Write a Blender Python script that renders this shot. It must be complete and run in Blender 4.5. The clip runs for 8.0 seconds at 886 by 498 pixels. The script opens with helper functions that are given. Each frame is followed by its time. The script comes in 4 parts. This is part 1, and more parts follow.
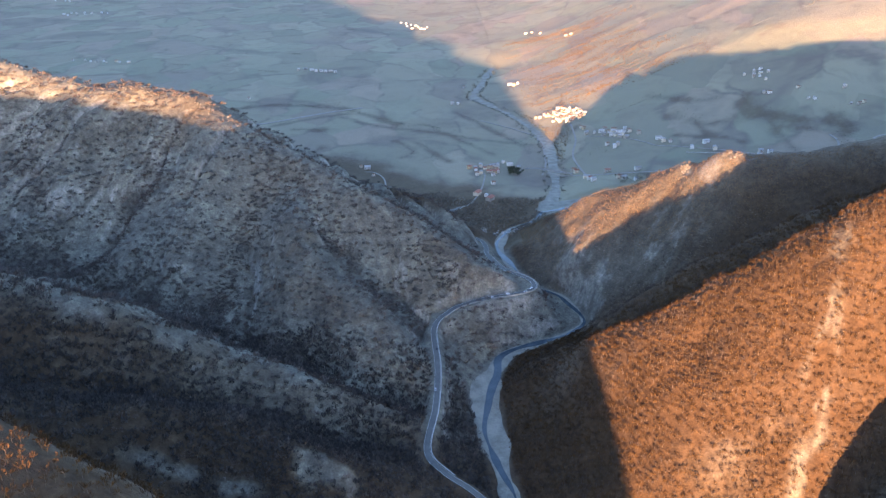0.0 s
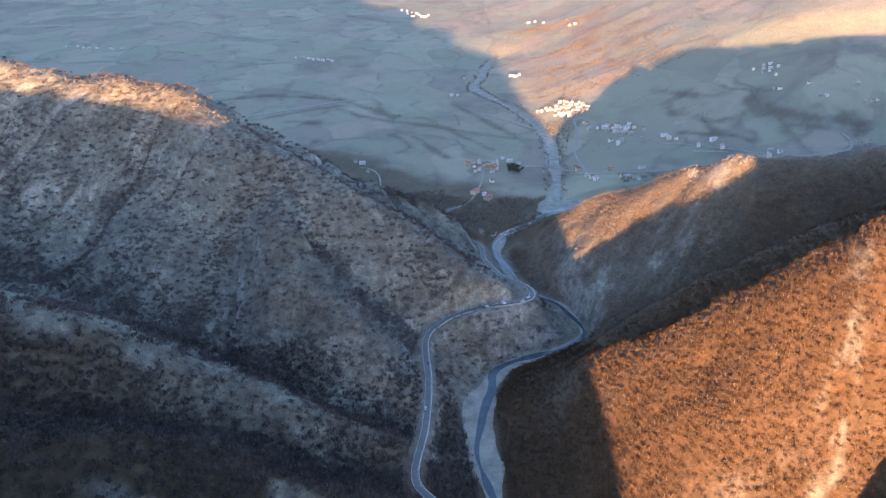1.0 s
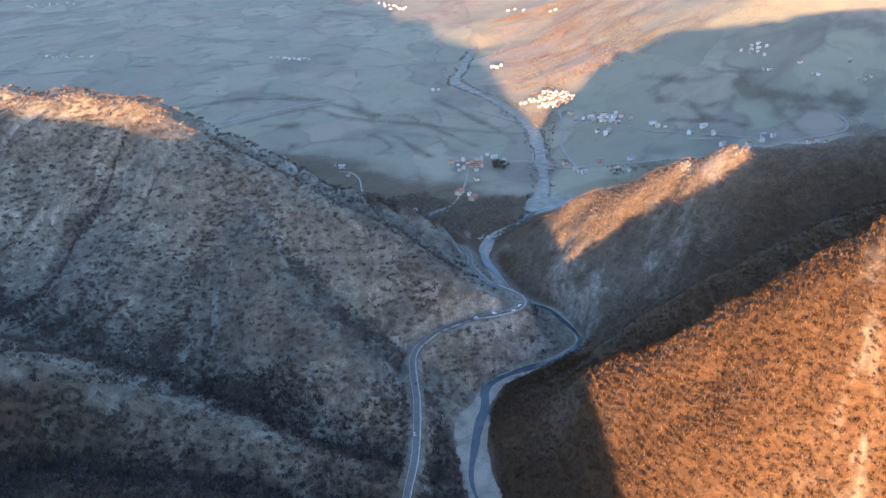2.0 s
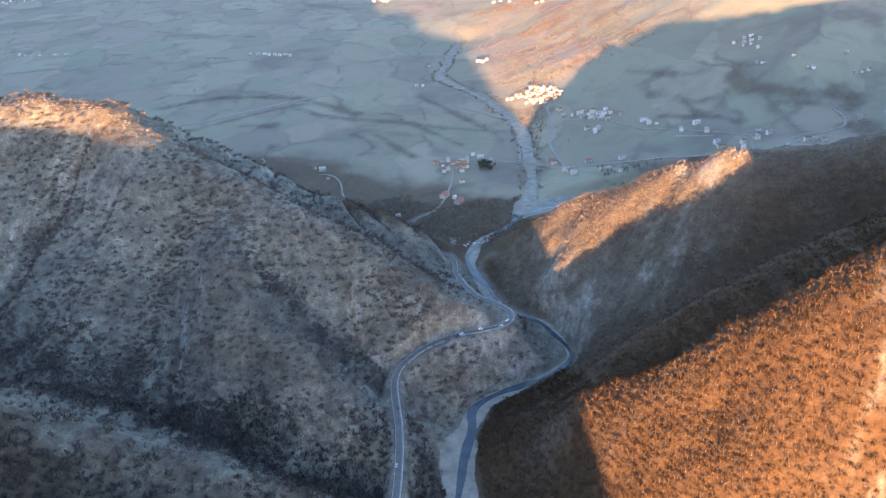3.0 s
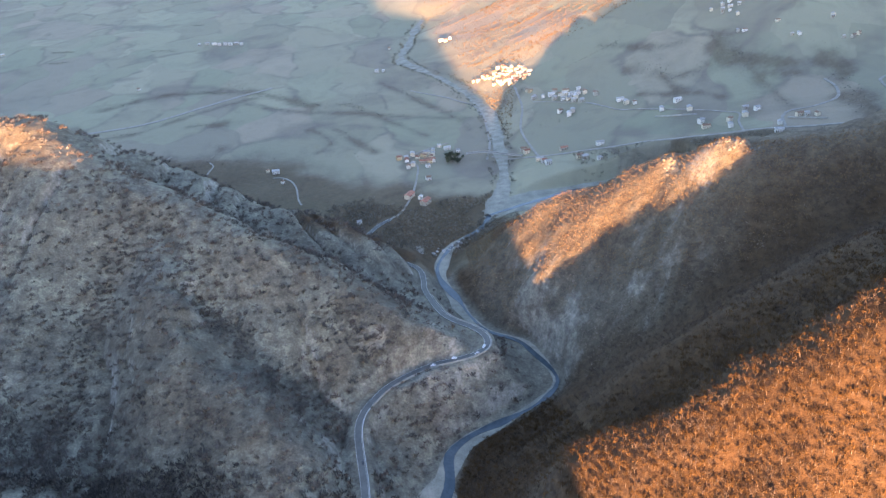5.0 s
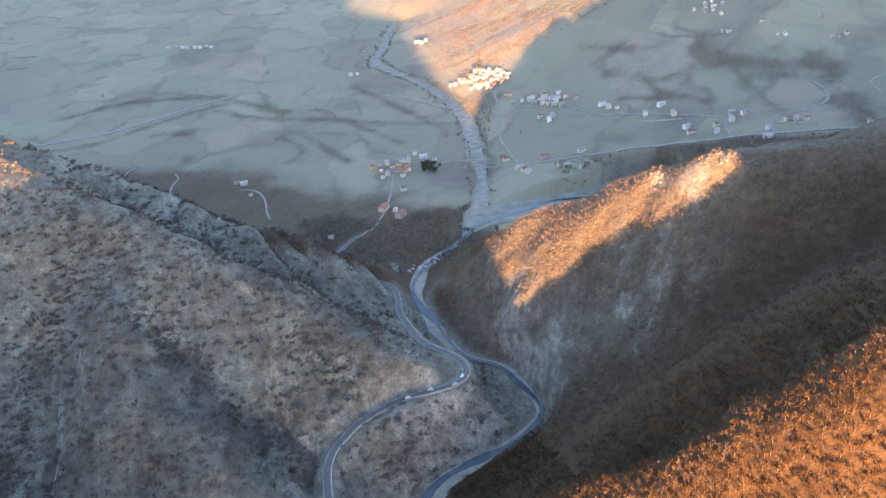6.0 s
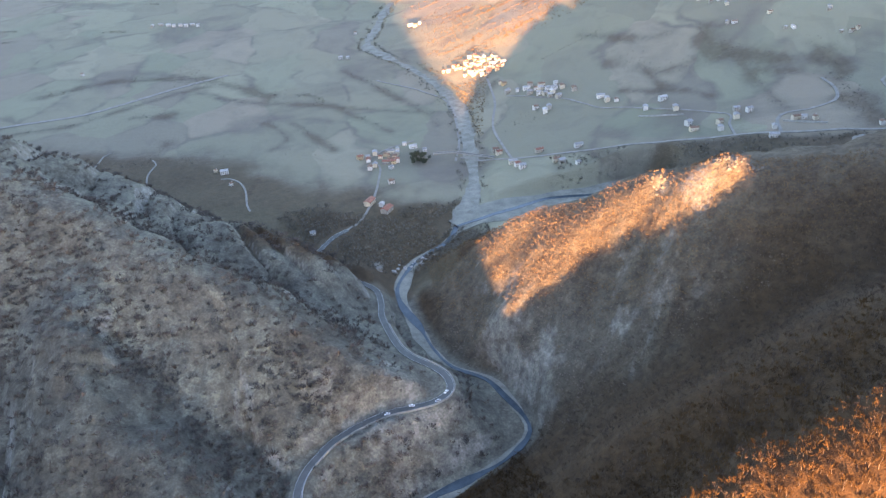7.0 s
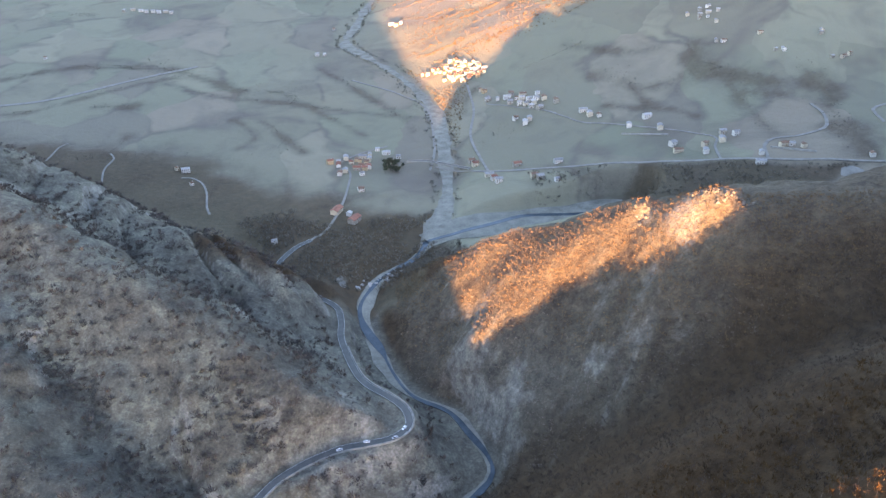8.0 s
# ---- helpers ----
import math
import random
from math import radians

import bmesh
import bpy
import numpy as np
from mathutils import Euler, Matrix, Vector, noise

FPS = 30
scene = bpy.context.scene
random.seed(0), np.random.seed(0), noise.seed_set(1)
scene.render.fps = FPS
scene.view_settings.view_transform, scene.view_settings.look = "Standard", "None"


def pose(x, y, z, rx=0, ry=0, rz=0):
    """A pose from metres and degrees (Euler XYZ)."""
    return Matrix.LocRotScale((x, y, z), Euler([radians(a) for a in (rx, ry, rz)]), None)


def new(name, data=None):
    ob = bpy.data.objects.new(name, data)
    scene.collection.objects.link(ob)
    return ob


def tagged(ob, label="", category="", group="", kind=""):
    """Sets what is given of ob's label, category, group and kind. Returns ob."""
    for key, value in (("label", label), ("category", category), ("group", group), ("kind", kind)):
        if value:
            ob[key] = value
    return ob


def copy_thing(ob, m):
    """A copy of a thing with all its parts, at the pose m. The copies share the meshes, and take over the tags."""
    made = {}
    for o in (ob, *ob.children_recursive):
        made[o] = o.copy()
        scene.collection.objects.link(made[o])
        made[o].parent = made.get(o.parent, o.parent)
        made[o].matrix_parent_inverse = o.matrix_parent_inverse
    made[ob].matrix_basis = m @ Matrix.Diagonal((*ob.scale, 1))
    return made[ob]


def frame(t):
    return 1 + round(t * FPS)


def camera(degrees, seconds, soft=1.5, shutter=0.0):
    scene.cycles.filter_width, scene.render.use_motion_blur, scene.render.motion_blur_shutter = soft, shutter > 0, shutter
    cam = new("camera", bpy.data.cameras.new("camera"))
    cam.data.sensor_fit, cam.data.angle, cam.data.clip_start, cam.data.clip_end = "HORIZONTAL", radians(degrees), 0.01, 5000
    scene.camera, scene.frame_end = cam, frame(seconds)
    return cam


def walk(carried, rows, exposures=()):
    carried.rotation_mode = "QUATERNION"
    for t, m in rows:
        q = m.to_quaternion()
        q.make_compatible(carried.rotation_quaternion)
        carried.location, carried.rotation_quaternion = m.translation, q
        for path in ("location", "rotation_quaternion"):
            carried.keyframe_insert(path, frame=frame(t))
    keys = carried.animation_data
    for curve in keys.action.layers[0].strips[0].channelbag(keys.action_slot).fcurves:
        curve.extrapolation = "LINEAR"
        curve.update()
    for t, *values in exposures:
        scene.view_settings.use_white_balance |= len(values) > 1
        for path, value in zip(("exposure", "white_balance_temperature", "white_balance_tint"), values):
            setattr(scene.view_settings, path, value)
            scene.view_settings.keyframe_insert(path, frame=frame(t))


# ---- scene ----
cam = camera(57.2, 8.0, soft=1.35)
EYE, TILT, LEAN, TURN = 320.0, -23.0, 0.0, 0.0
ROWS = [
    (0.0, 0.00, 0.00, 0.00, 0.005, 0.007, 0.000),
    (0.5, 3.31, 16.83, 7.95, -0.147, -0.021, -1.218),
    (1.0, 6.61, 33.65, 15.73, 0.141, -0.943, -0.519),
    (1.5, 9.82, 50.62, 23.20, 0.217, -1.438, 1.184),
    (3.0, 19.14, 102.39, 44.65, -1.225, -2.380, 2.996),
    (3.5, 22.20, 119.62, 51.41, -1.232, -2.907, 2.207),
    (4.0, 25.41, 136.98, 57.93, -0.674, -3.487, 4.795),
    (4.5, 28.90, 154.65, 64.09, -1.869, -4.128, 5.622),
    (6.0, 40.44, 208.15, 81.37, -4.299, -4.646, 6.862),
    (6.5, 44.42, 225.47, 86.69, -4.567, -5.438, 6.663),
    (7.0, 48.47, 242.47, 91.65, -4.701, -5.981, 5.720),
    (7.5, 52.58, 259.38, 96.52, -5.942, -6.229, 3.321),
    (8.0, 56.63, 276.14, 101.33, -6.196, -6.192, 2.945),
]
EXPOSURE, KELVIN, TINT = 3.12, 6950, 26
walk(cam, [(t, pose(0, 0, EYE, TILT, LEAN, TURN) @ pose(x, y, z, 90 + pitch, roll, yaw)) for t, x, y, z, yaw, pitch, roll in ROWS],
     exposures=[(0.0, EXPOSURE + 0.02, KELVIN - 1000, TINT), (4.0, EXPOSURE + 0.33, KELVIN - 500, TINT), (8.0, EXPOSURE + 0.45, KELVIN + 150, TINT + 3)])

# ---- world and sun: a low evening sun behind the flight, heading slightly to the right of it ----
SUN_TRAVEL = Vector((0.10, 1.0, -0.090)).normalized()
world = bpy.data.worlds.new("evening_sky")
scene.world = world
world.use_nodes = True
wn = world.node_tree
sky = wn.nodes.new("ShaderNodeTexSky")
sky.sky_type = "NISHITA"
sky.sun_disc = False
sky.sun_elevation = math.asin(-SUN_TRAVEL.z)
sky.sun_rotation = math.atan2(-SUN_TRAVEL.x, -SUN_TRAVEL.y)
sky.altitude = 600
sky.air_density, sky.dust_density, sky.ozone_density = 1.0, 0.8, 1.8
wn.links.new(sky.outputs[0], wn.nodes["Background"].inputs[0])
wn.nodes["Background"].inputs[1].default_value = 0.15
lamp = bpy.data.lights.new("sun", "SUN")
lamp.energy, lamp.angle, lamp.color = 5.0, radians(0.55), (1.0, 0.56, 0.235)
sun = new("sun", lamp)
sun.matrix_world = SUN_TRAVEL.to_track_quat("-Z", "Y").to_matrix().to_4x4()


# ---- materials ----
def node(nt, kind, **values):
    n = nt.nodes.new(kind)
    for k, v in values.items():
        if k in n.inputs:
            n.inputs[k].default_value = v
    return n


def ramp(nt, fac, stops):
    r = nt.nodes.new("ShaderNodeValToRGB")
    while len(r.color_ramp.elements) < len(stops):
        r.color_ramp.elements.new(0.5)
    for e, (p, c) in zip(r.color_ramp.elements, stops):
        e.position, e.color = p, (*c, 1) if len(c) == 3 else c
    nt.links.new(fac, r.inputs[0])
    return r.outputs[0]


def mixed(nt, fac, a, b, blend="MIX"):
    m = nt.nodes.new("ShaderNodeMix")
    m.data_type, m.blend_type = "RGBA", blend
    for sock, v in ((m.inputs[0], fac), (m.inputs[6], a), (m.inputs[7], b)):
        if hasattr(v, "links"):
            nt.links.new(v, sock)
        else:
            sock.default_value = v if not isinstance(v, tuple) else (*v, 1)
    return m.outputs[2]


def math_node(nt, op, a, b=0.0, clamp=False):
    m = nt.nodes.new("ShaderNodeMath")
    m.operation, m.use_clamp = op, clamp
    for sock, v in ((m.inputs[0], a), (m.inputs[1], b)):
        if hasattr(v, "links"):
            nt.links.new(v, sock)
        else:
            sock.default_value = v
    return m.outputs[0]


def noise_tex(nt, vec, scale, detail=4, rough=0.55, distort=0.0):
    n = nt.nodes.new("ShaderNodeTexNoise")
    n.inputs["Scale"].default_value, n.inputs["Detail"].default_value = scale, detail
    n.inputs["Roughness"].default_value, n.inputs["Distortion"].default_value = rough, distort
    nt.links.new(vec, n.inputs["Vector"])
    return n.outputs[0]


def shader(name, rough=0.85):
    m = bpy.data.materials.new(name)
    m.use_nodes = True
    nt = m.node_tree
    b = nt.nodes["Principled BSDF"]
    b.inputs["Roughness"].default_value = rough
    b.inputs["Specular IOR Level"].default_value = 0.2
    return m, nt, b


def varied(name, dark, light, scale, rough=0.85, bump=0.3, bump_scale=None, island=0.0, per_object=0.0, fine=None):
    """Two tones mixed by noise at two scales in metres, with relief; island and per_object vary the value."""
    m, nt, b = shader(name, rough)
    tc = nt.nodes.new("ShaderNodeTexCoord").outputs["Object"]
    if per_object:
        tc = nt.nodes.new("ShaderNodeNewGeometry").outputs["Position"]
    n1 = noise_tex(nt, tc, 1 / scale, 5)
    n2 = noise_tex(nt, tc, 1 / (fine or scale / 7), 3)
    both = math_node(nt, "ADD", math_node(nt, "MULTIPLY", n1, 0.65), math_node(nt, "MULTIPLY", n2, 0.35))
    col = ramp(nt, both, [(0.36, dark), (0.64, light)])
    if island:
        r = nt.nodes.new("ShaderNodeNewGeometry").outputs["Random Per Island"]
        v = math_node(nt, "ADD", math_node(nt, "MULTIPLY", r, island), 1 - island / 2)
        h = nt.nodes.new("ShaderNodeHueSaturation")
        nt.links.new(v, h.inputs["Value"])
        nt.links.new(col, h.inputs["Color"])
        col = h.outputs[0]
    if per_object:
        r = nt.nodes.new("ShaderNodeObjectInfo").outputs["Random"]
        v = math_node(nt, "ADD", math_node(nt, "MULTIPLY", r, per_object), 1 - per_object / 2)
        h = nt.nodes.new("ShaderNodeHueSaturation")
        nt.links.new(v, h.inputs["Value"])
        nt.links.new(col, h.inputs["Color"])
        col = h.outputs[0]
    nt.links.new(col, b.inputs["Base Color"])
    if bump:
        bp = nt.nodes.new("ShaderNodeBump")
        bp.inputs["Strength"].default_value, bp.inputs["Distance"].default_value = bump, (bump_scale or scale / 7) * 0.3
        nt.links.new(n2, bp.inputs["Height"])
        nt.links.new(bp.outputs[0], b.inputs["Normal"])
    return m


def ground_material():
    """Fields on the plain; dry grass, leaf litter and bare rock on the slopes, told apart by the mesh's zones and by steepness."""
    m, nt, b = shader("ground", 0.95)
    L = nt.links
    tc = nt.nodes.new("ShaderNodeTexCoord").outputs["Object"]
    # fields: cells drawn out along the contour, their edges grown over
    warp = nt.nodes.new("ShaderNodeVectorMath")
    warp.operation = "MULTIPLY_ADD"
    wnz = nt.nodes.new("ShaderNodeTexNoise")
    wnz.inputs["Scale"].default_value, wnz.inputs["Detail"].default_value = 0.012, 3
    L.new(tc, wnz.inputs["Vector"])
    L.new(wnz.outputs["Color"], warp.inputs[0])
    warp.inputs[1].default_value = (70, 60, 0)
    L.new(tc, warp.inputs[2])
    flat = nt.nodes.new("ShaderNodeVectorMath")
    flat.operation = "MULTIPLY"
    flat.inputs[1].default_value = (1.1, 0.62, 0)
    L.new(warp.outputs[0], flat.inputs[0])
    cells = node(nt, "ShaderNodeTexVoronoi", Scale=1 / 85)
    L.new(flat.outputs[0], cells.inputs["Vector"])
    edge = node(nt, "ShaderNodeTexVoronoi", Scale=1 / 85)
    edge.feature = "DISTANCE_TO_EDGE"
    L.new(flat.outputs[0], edge.inputs["Vector"])
    sep = nt.nodes.new("ShaderNodeSeparateColor")
    L.new(cells.outputs["Color"], sep.inputs[0])
    field = ramp(nt, sep.outputs[0], [(0.0, (0.176, 0.168, 0.120)), (0.3, (0.220, 0.202, 0.142)), (0.5, (0.180, 0.184, 0.126)), (0.65, (0.236, 0.226, 0.156)), (0.8, (0.236, 0.198, 0.148)), (1.0, (0.176, 0.156, 0.120))])
    n_mid = noise_tex(nt, tc, 0.035, 6, 0.6)
    n_big = noise_tex(nt, tc, 0.006, 4, 0.6, 0.6)
    n_fine = noise_tex(nt, tc, 0.22, 5, 0.65)
    field = mixed(nt, math_node(nt, "MULTIPLY", n_mid, 0.35), field, (0.15, 0.14, 0.11))
    grown = ramp(nt, math_node(nt, "ADD", edge.outputs[0], math_node(nt, "MULTIPLY", math_node(nt, "SUBTRACT", n_mid, 0.5), 0.16)), [(0.01, (1, 1, 1)), (0.07, (0, 0, 0))])
    broken = ramp(nt, noise_tex(nt, tc, 0.014, 3, 0.6), [(0.45, (0, 0, 0)), (0.60, (1, 1, 1))])
    grown = math_node(nt, "MULTIPLY", grown, broken)
    scrub = (0.130, 0.115, 0.092)
    field = mixed(nt, math_node(nt, "MULTIPLY", grown, 0.8), field, scrub)
    thick = ramp(nt, n_big, [(0.54, (0, 0, 0)), (0.66, (1, 1, 1))])
    dapple = ramp(nt, noise_tex(nt, flat.outputs[0], 0.030, 5, 0.60, 0.5), [(0.52, (0, 0, 0)), (0.62, (1, 1, 1))])
    field = mixed(nt, math_node(nt, "MULTIPLY", dapple, 0.22), field, (0.120, 0.106, 0.088))
    field = mixed(nt, math_node(nt, "MULTIPLY", thick, 0.65), field, (0.125, 0.108, 0.090))
    # slopes
    sxyz = nt.nodes.new("ShaderNodeSeparateXYZ")
    L.new(tc, sxyz.inputs[0])
    fall = nt.nodes.new("ShaderNodeAttribute")
    fall.attribute_name = "fall"
    down = nt.nodes.new("ShaderNodeCombineXYZ")
    L.new(fall.outputs["Fac"], down.inputs[0])
    L.new(math_node(nt, "MULTIPLY", sxyz.outputs[1], 0.13), down.inputs[1])
    streak = noise_tex(nt, down.outputs[0], 0.16, 4, 0.6, 0.5)
    n_clump = noise_tex(nt, tc, 0.11, 4, 0.6)
    n_grain = noise_tex(nt, tc, 0.75, 4, 0.7)
    tuft = math_node(nt, "ADD", math_node(nt, "ADD", math_node(nt, "MULTIPLY", n_mid, 0.26), math_node(nt, "MULTIPLY", n_clump, 0.26)), math_node(nt, "ADD", math_node(nt, "MULTIPLY", streak, 0.16), math_node(nt, "ADD", math_node(nt, "MULTIPLY", n_fine, 0.18), math_node(nt, "MULTIPLY", math_node(nt, "SUBTRACT", n_grain, 0.32), 0.36))))
    grass = ramp(nt, tuft, [(0.37, (0.060, 0.054, 0.048)), (0.455, (0.100, 0.094, 0.077)), (0.53, (0.140, 0.135, 0.107)), (0.62, (0.225, 0.217, 0.170))])
    litter = ramp(nt, n_fine, [(0.3, (0.028, 0.0165, 0.0085)), (0.7, (0.070, 0.041, 0.020))])
    rock = ramp(nt, math_node(nt, "ADD", math_node(nt, "MULTIPLY", n_fine, 0.45), math_node(nt, "ADD", math_node(nt, "MULTIPLY", n_grain, 0.3), math_node(nt, "MULTIPLY", streak, 0.25))), [(0.36, (0.085, 0.078, 0.068)), (0.50, (0.195, 0.185, 0.162)), (0.64, (0.35, 0.332, 0.29))])
    wood = nt.nodes.new("ShaderNodeAttribute")
    wood.attribute_name = "wood"
    hill = nt.nodes.new("ShaderNodeAttribute")
    hill.attribute_name = "hill"
    bare = nt.nodes.new("ShaderNodeAttribute")
    bare.attribute_name = "bare"
    slope = mixed(nt, wood.outputs["Fac"], grass, litter)
    patch = ramp(nt, math_node(nt, "ADD", math_node(nt, "MULTIPLY", bare.outputs["Fac"], 0.32), math_node(nt, "MULTIPLY", n_mid, 0.75)), [(0.60, (0, 0, 0)), (0.76, (1, 1, 1))])
    slope = mixed(nt, math_node(nt, "MULTIPLY", patch, math_node(nt, "SUBTRACT", 1.0, math_node(nt, "MULTIPLY", wood.outputs["Fac"], 0.96))), slope, rock)
    col = mixed(nt, hill.outputs["Fac"], field, slope)
    L.new(col, b.inputs["Base Color"])
    bp = nt.nodes.new("ShaderNodeBump")
    bp.inputs["Strength"].default_value, bp.inputs["Distance"].default_value = 0.7, 1.6
    L.new(math_node(nt, "ADD", math_node(nt, "ADD", n_fine, math_node(nt, "MULTIPLY", n_grain, 0.6)), math_node(nt, "MULTIPLY", n_mid, 1.5)), bp.inputs["Height"])
    L.new(bp.outputs[0], b.inputs["Normal"])
    return m


GROUND = ground_material()
GRAVEL = varied("river_gravel", (0.124, 0.122, 0.102), (0.245, 0.238, 0.200), 9, 0.9, 0.4, 2)
WATER = varied("river_water", (0.022, 0.036, 0.046), (0.056, 0.076, 0.090), 9, 0.12, 0.25, 1.2)
ASPHALT = varied("asphalt", (0.072, 0.076, 0.074), (0.110, 0.114, 0.110), 5, 0.85, 0.1)
LANE = varied("country_lane", (0.158, 0.150, 0.132), (0.245, 0.232, 0.206), 6, 0.9, 0.2)
PAINT = varied("road_paint", (0.30, 0.30, 0.29), (0.55, 0.55, 0.53), 3, 0.6, 0.0)
CONCRETE = varied("concrete", (0.20, 0.195, 0.18), (0.32, 0.31, 0.285), 3, 0.9, 0.3)
STEEL = varied("galvanised_steel", (0.42, 0.43, 0.44), (0.58, 0.58, 0.58), 2, 0.45, 0.0)
STEEL.node_tree.nodes["Principled BSDF"].inputs["Metallic"].default_value = 0.8
BARK = varied("bark", (0.060, 0.046, 0.036), (0.130, 0.105, 0.085), 0.8, 0.95, 0.3)
# Oak twigs lightened and greyed, so haze over the shaded face is in the colour.
HAZED_OAK = varied("hazed_oak_twigs", (0.120, 0.094, 0.076), (0.210, 0.168, 0.136), 14, 0.85, 0.0, island=0.3, fine=1.6)
BROWN_TWIG = varied("bare_brown_twigs", (0.026, 0.019, 0.015), (0.070, 0.050, 0.038), 14, 0.9, 0.0, island=0.7, fine=1.6)
RUSSET_TWIG = varied("russet_scrub_twigs", (0.064, 0.049, 0.043), (0.115, 0.090, 0.078), 18, 0.9, 0.0, island=0.6, fine=1.6)
RUST_LEAF = varied("rust_oak_leaves", (0.027, 0.0138, 0.0045), (0.075, 0.040, 0.0122), 14, 0.85, 0.0, island=0.7, fine=1.6)
RIDGE_LEAF = varied("ridge_oak_leaves", (0.094, 0.060, 0.029), (0.172, 0.112, 0.056), 14, 0.85, 0.0, island=0.3, fine=1.6)
GREY_TWIG = varied("bare_grey_twigs", (0.056, 0.050, 0.047), (0.104, 0.092, 0.084), 18, 0.9, 0.0, island=0.6, fine=1.6)
# Ravine twigs coloured darker than the scrub, to carry the ravines' shade.
SHADE_DARK_TWIG = varied("shade_darkened_twigs", (0.028, 0.026, 0.026), (0.062, 0.055, 0.051), 18, 0.9, 0.0, island=0.6, fine=1.6)
HEDGE_TWIG = varied("hedge_twigs", (0.095, 0.087, 0.070), (0.155, 0.140, 0.113), 25, 0.9, 0.0, island=0.6, fine=2.0)
DUSK_TWIG = varied("thicket_twigs", (0.055, 0.049, 0.046), (0.110, 0.097, 0.088), 18, 0.9, 0.0, island=0.4, fine=1.6)
# Oak twigs for the hill's back, with the slope's shade put into their colour.
SHADE_TONED_OAK = varied("shade_toned_oak_twigs", (0.042, 0.030, 0.024), (0.088, 0.064, 0.052), 14, 0.85, 0.0, island=0.4, fine=1.6)
EVERGREEN = varied("evergreen_leaves", (0.040, 0.050, 0.034), (0.085, 0.098, 0.066), 8, 0.8, 0.0, island=0.6, fine=1.0)
OUTCROP = varied("pale_outcrop", (0.070, 0.066, 0.060), (0.150, 0.140, 0.122), 4, 0.95, 0.4, island=0.5)
GLASS = varied("window_glass", (0.020, 0.024, 0.028), (0.040, 0.046, 0.050), 2, 0.1, 0.0)
WALLS = {
    "white": varied("white_render", (0.42, 0.40, 0.37), (0.60, 0.58, 0.54), 2.5, 0.9, 0.15, per_object=0.12),
    "cream": varied("cream_render", (0.40, 0.35, 0.27), (0.54, 0.48, 0.38), 2.5, 0.9, 0.15, per_object=0.15),
    "ochre": varied("ochre_render", (0.38, 0.29, 0.18), (0.50, 0.39, 0.25), 2.5, 0.9, 0.15, per_object=0.15),
    "stone": varied("grey_stone", (0.22, 0.20, 0.17), (0.40, 0.37, 0.32), 1.6, 0.95, 0.5, per_object=0.2),
}
ROOFS = {
    "red": varied("red_tiles", (0.20, 0.085, 0.060), (0.31, 0.145, 0.105), 2.0, 0.85, 0.4, per_object=0.25),
    "brown": varied("brown_tiles", (0.145, 0.085, 0.060), (0.25, 0.160, 0.115), 2.0, 0.85, 0.4, per_object=0.3),
    "grey": varied("grey_slates", (0.18, 0.18, 0.18), (0.34, 0.33, 0.32), 2.0, 0.8, 0.4, per_object=0.3),
    "pale": varied("pale_sheet_roof", (0.28, 0.28, 0.27), (0.44, 0.43, 0.42), 2.0, 0.6, 0.2, per_object=0.2),
}
DOOR = varied("brown_door_wood", (0.10, 0.060, 0.035), (0.18, 0.110, 0.065), 0.8, 0.7, 0.2)


# ---- the lie of the land ----
def vnoise(x, y, seed=0):
    """Smooth lattice noise in -1 to 1."""
    ix, iy = np.floor(x).astype(np.int64), np.floor(y).astype(np.int64)
    fx, fy = x - ix, y - iy
    ux, uy = fx * fx * fx * (fx * (6 * fx - 15) + 10), fy * fy * fy * (fy * (6 * fy - 15) + 10)

    def cell(a, b):
        h = (a * 374761393 + b * 668265263 + seed * 362437) & 0xFFFFFFFF
        h = ((h ^ (h >> 13)) * 1274126177) & 0xFFFFFFFF
        return ((h ^ (h >> 16)) & 0xFFFF) / 32767.5 - 1
    a, b, c, d = cell(ix, iy), cell(ix + 1, iy), cell(ix, iy + 1), cell(ix + 1, iy + 1)
    return (a + (b - a) * ux) * (1 - uy) + (c + (d - c) * ux) * uy


def fbm(x, y, wave, seed=0, octaves=4, gain=0.5):
    total, amp = 0, 1.0
    for o in range(octaves):
        total = total + amp * vnoise(x * 2 ** o / wave + 17 * o, y * 2 ** o / wave - 9 * o, seed + o)
        amp *= gain
    return total


def step(a, b, x):
    u = np.clip((x - a) / (b - a), 0, 1)
    return u * u * (3 - 2 * u)


def plain_height(x, y):
    rise = 0.19 * np.clip(x - 120, 0, 700) * step(700, 820, y)
    rise = rise + 0.22 * np.clip(x - 200, 0, 400) * step(940, 1100, y)
    rise = rise + 8 * step(170, 250, x) * step(720, 560, x) * step(1080, 1200, y) * step(2000, 1700, y)
    return 8 + rise + 0.10 * np.clip(y - 3300, 0, 1500) + 0.06 * np.clip(-x - 1200, 0, 1500) * step(900, 1600, y)


RIVER = [(107, 1737, 0), (89, 1653, 0), (71, 1543, 1), (55, 1447, 1), (76, 1387, 2), (109, 1310, 2), (134, 1219, 4), (147, 1133, 5), (144, 1029, 6), (134, 920, 7), (116, 857, 6),
         (99, 822, 5), (80, 806, 4), (66, 789, 3), (57, 756, 2), (61, 723, 1), (70, 688, 0), (83, 665, 0), (103, 651, -1), (114, 625, -2), (117, 603, -3),
         (104, 588, -4), (80, 574, -6), (54, 561, -8), (41, 540, -9), (31, 512, -11), (31, 479, -13), (36, 442, -14)]
RIVER_LOW = [(36, 442, -14), (42, 397, -16), (60, 340, -18), (95, 260, -20), (110, 100, -24), (110, -200, -30), (120, -1500, -45)]
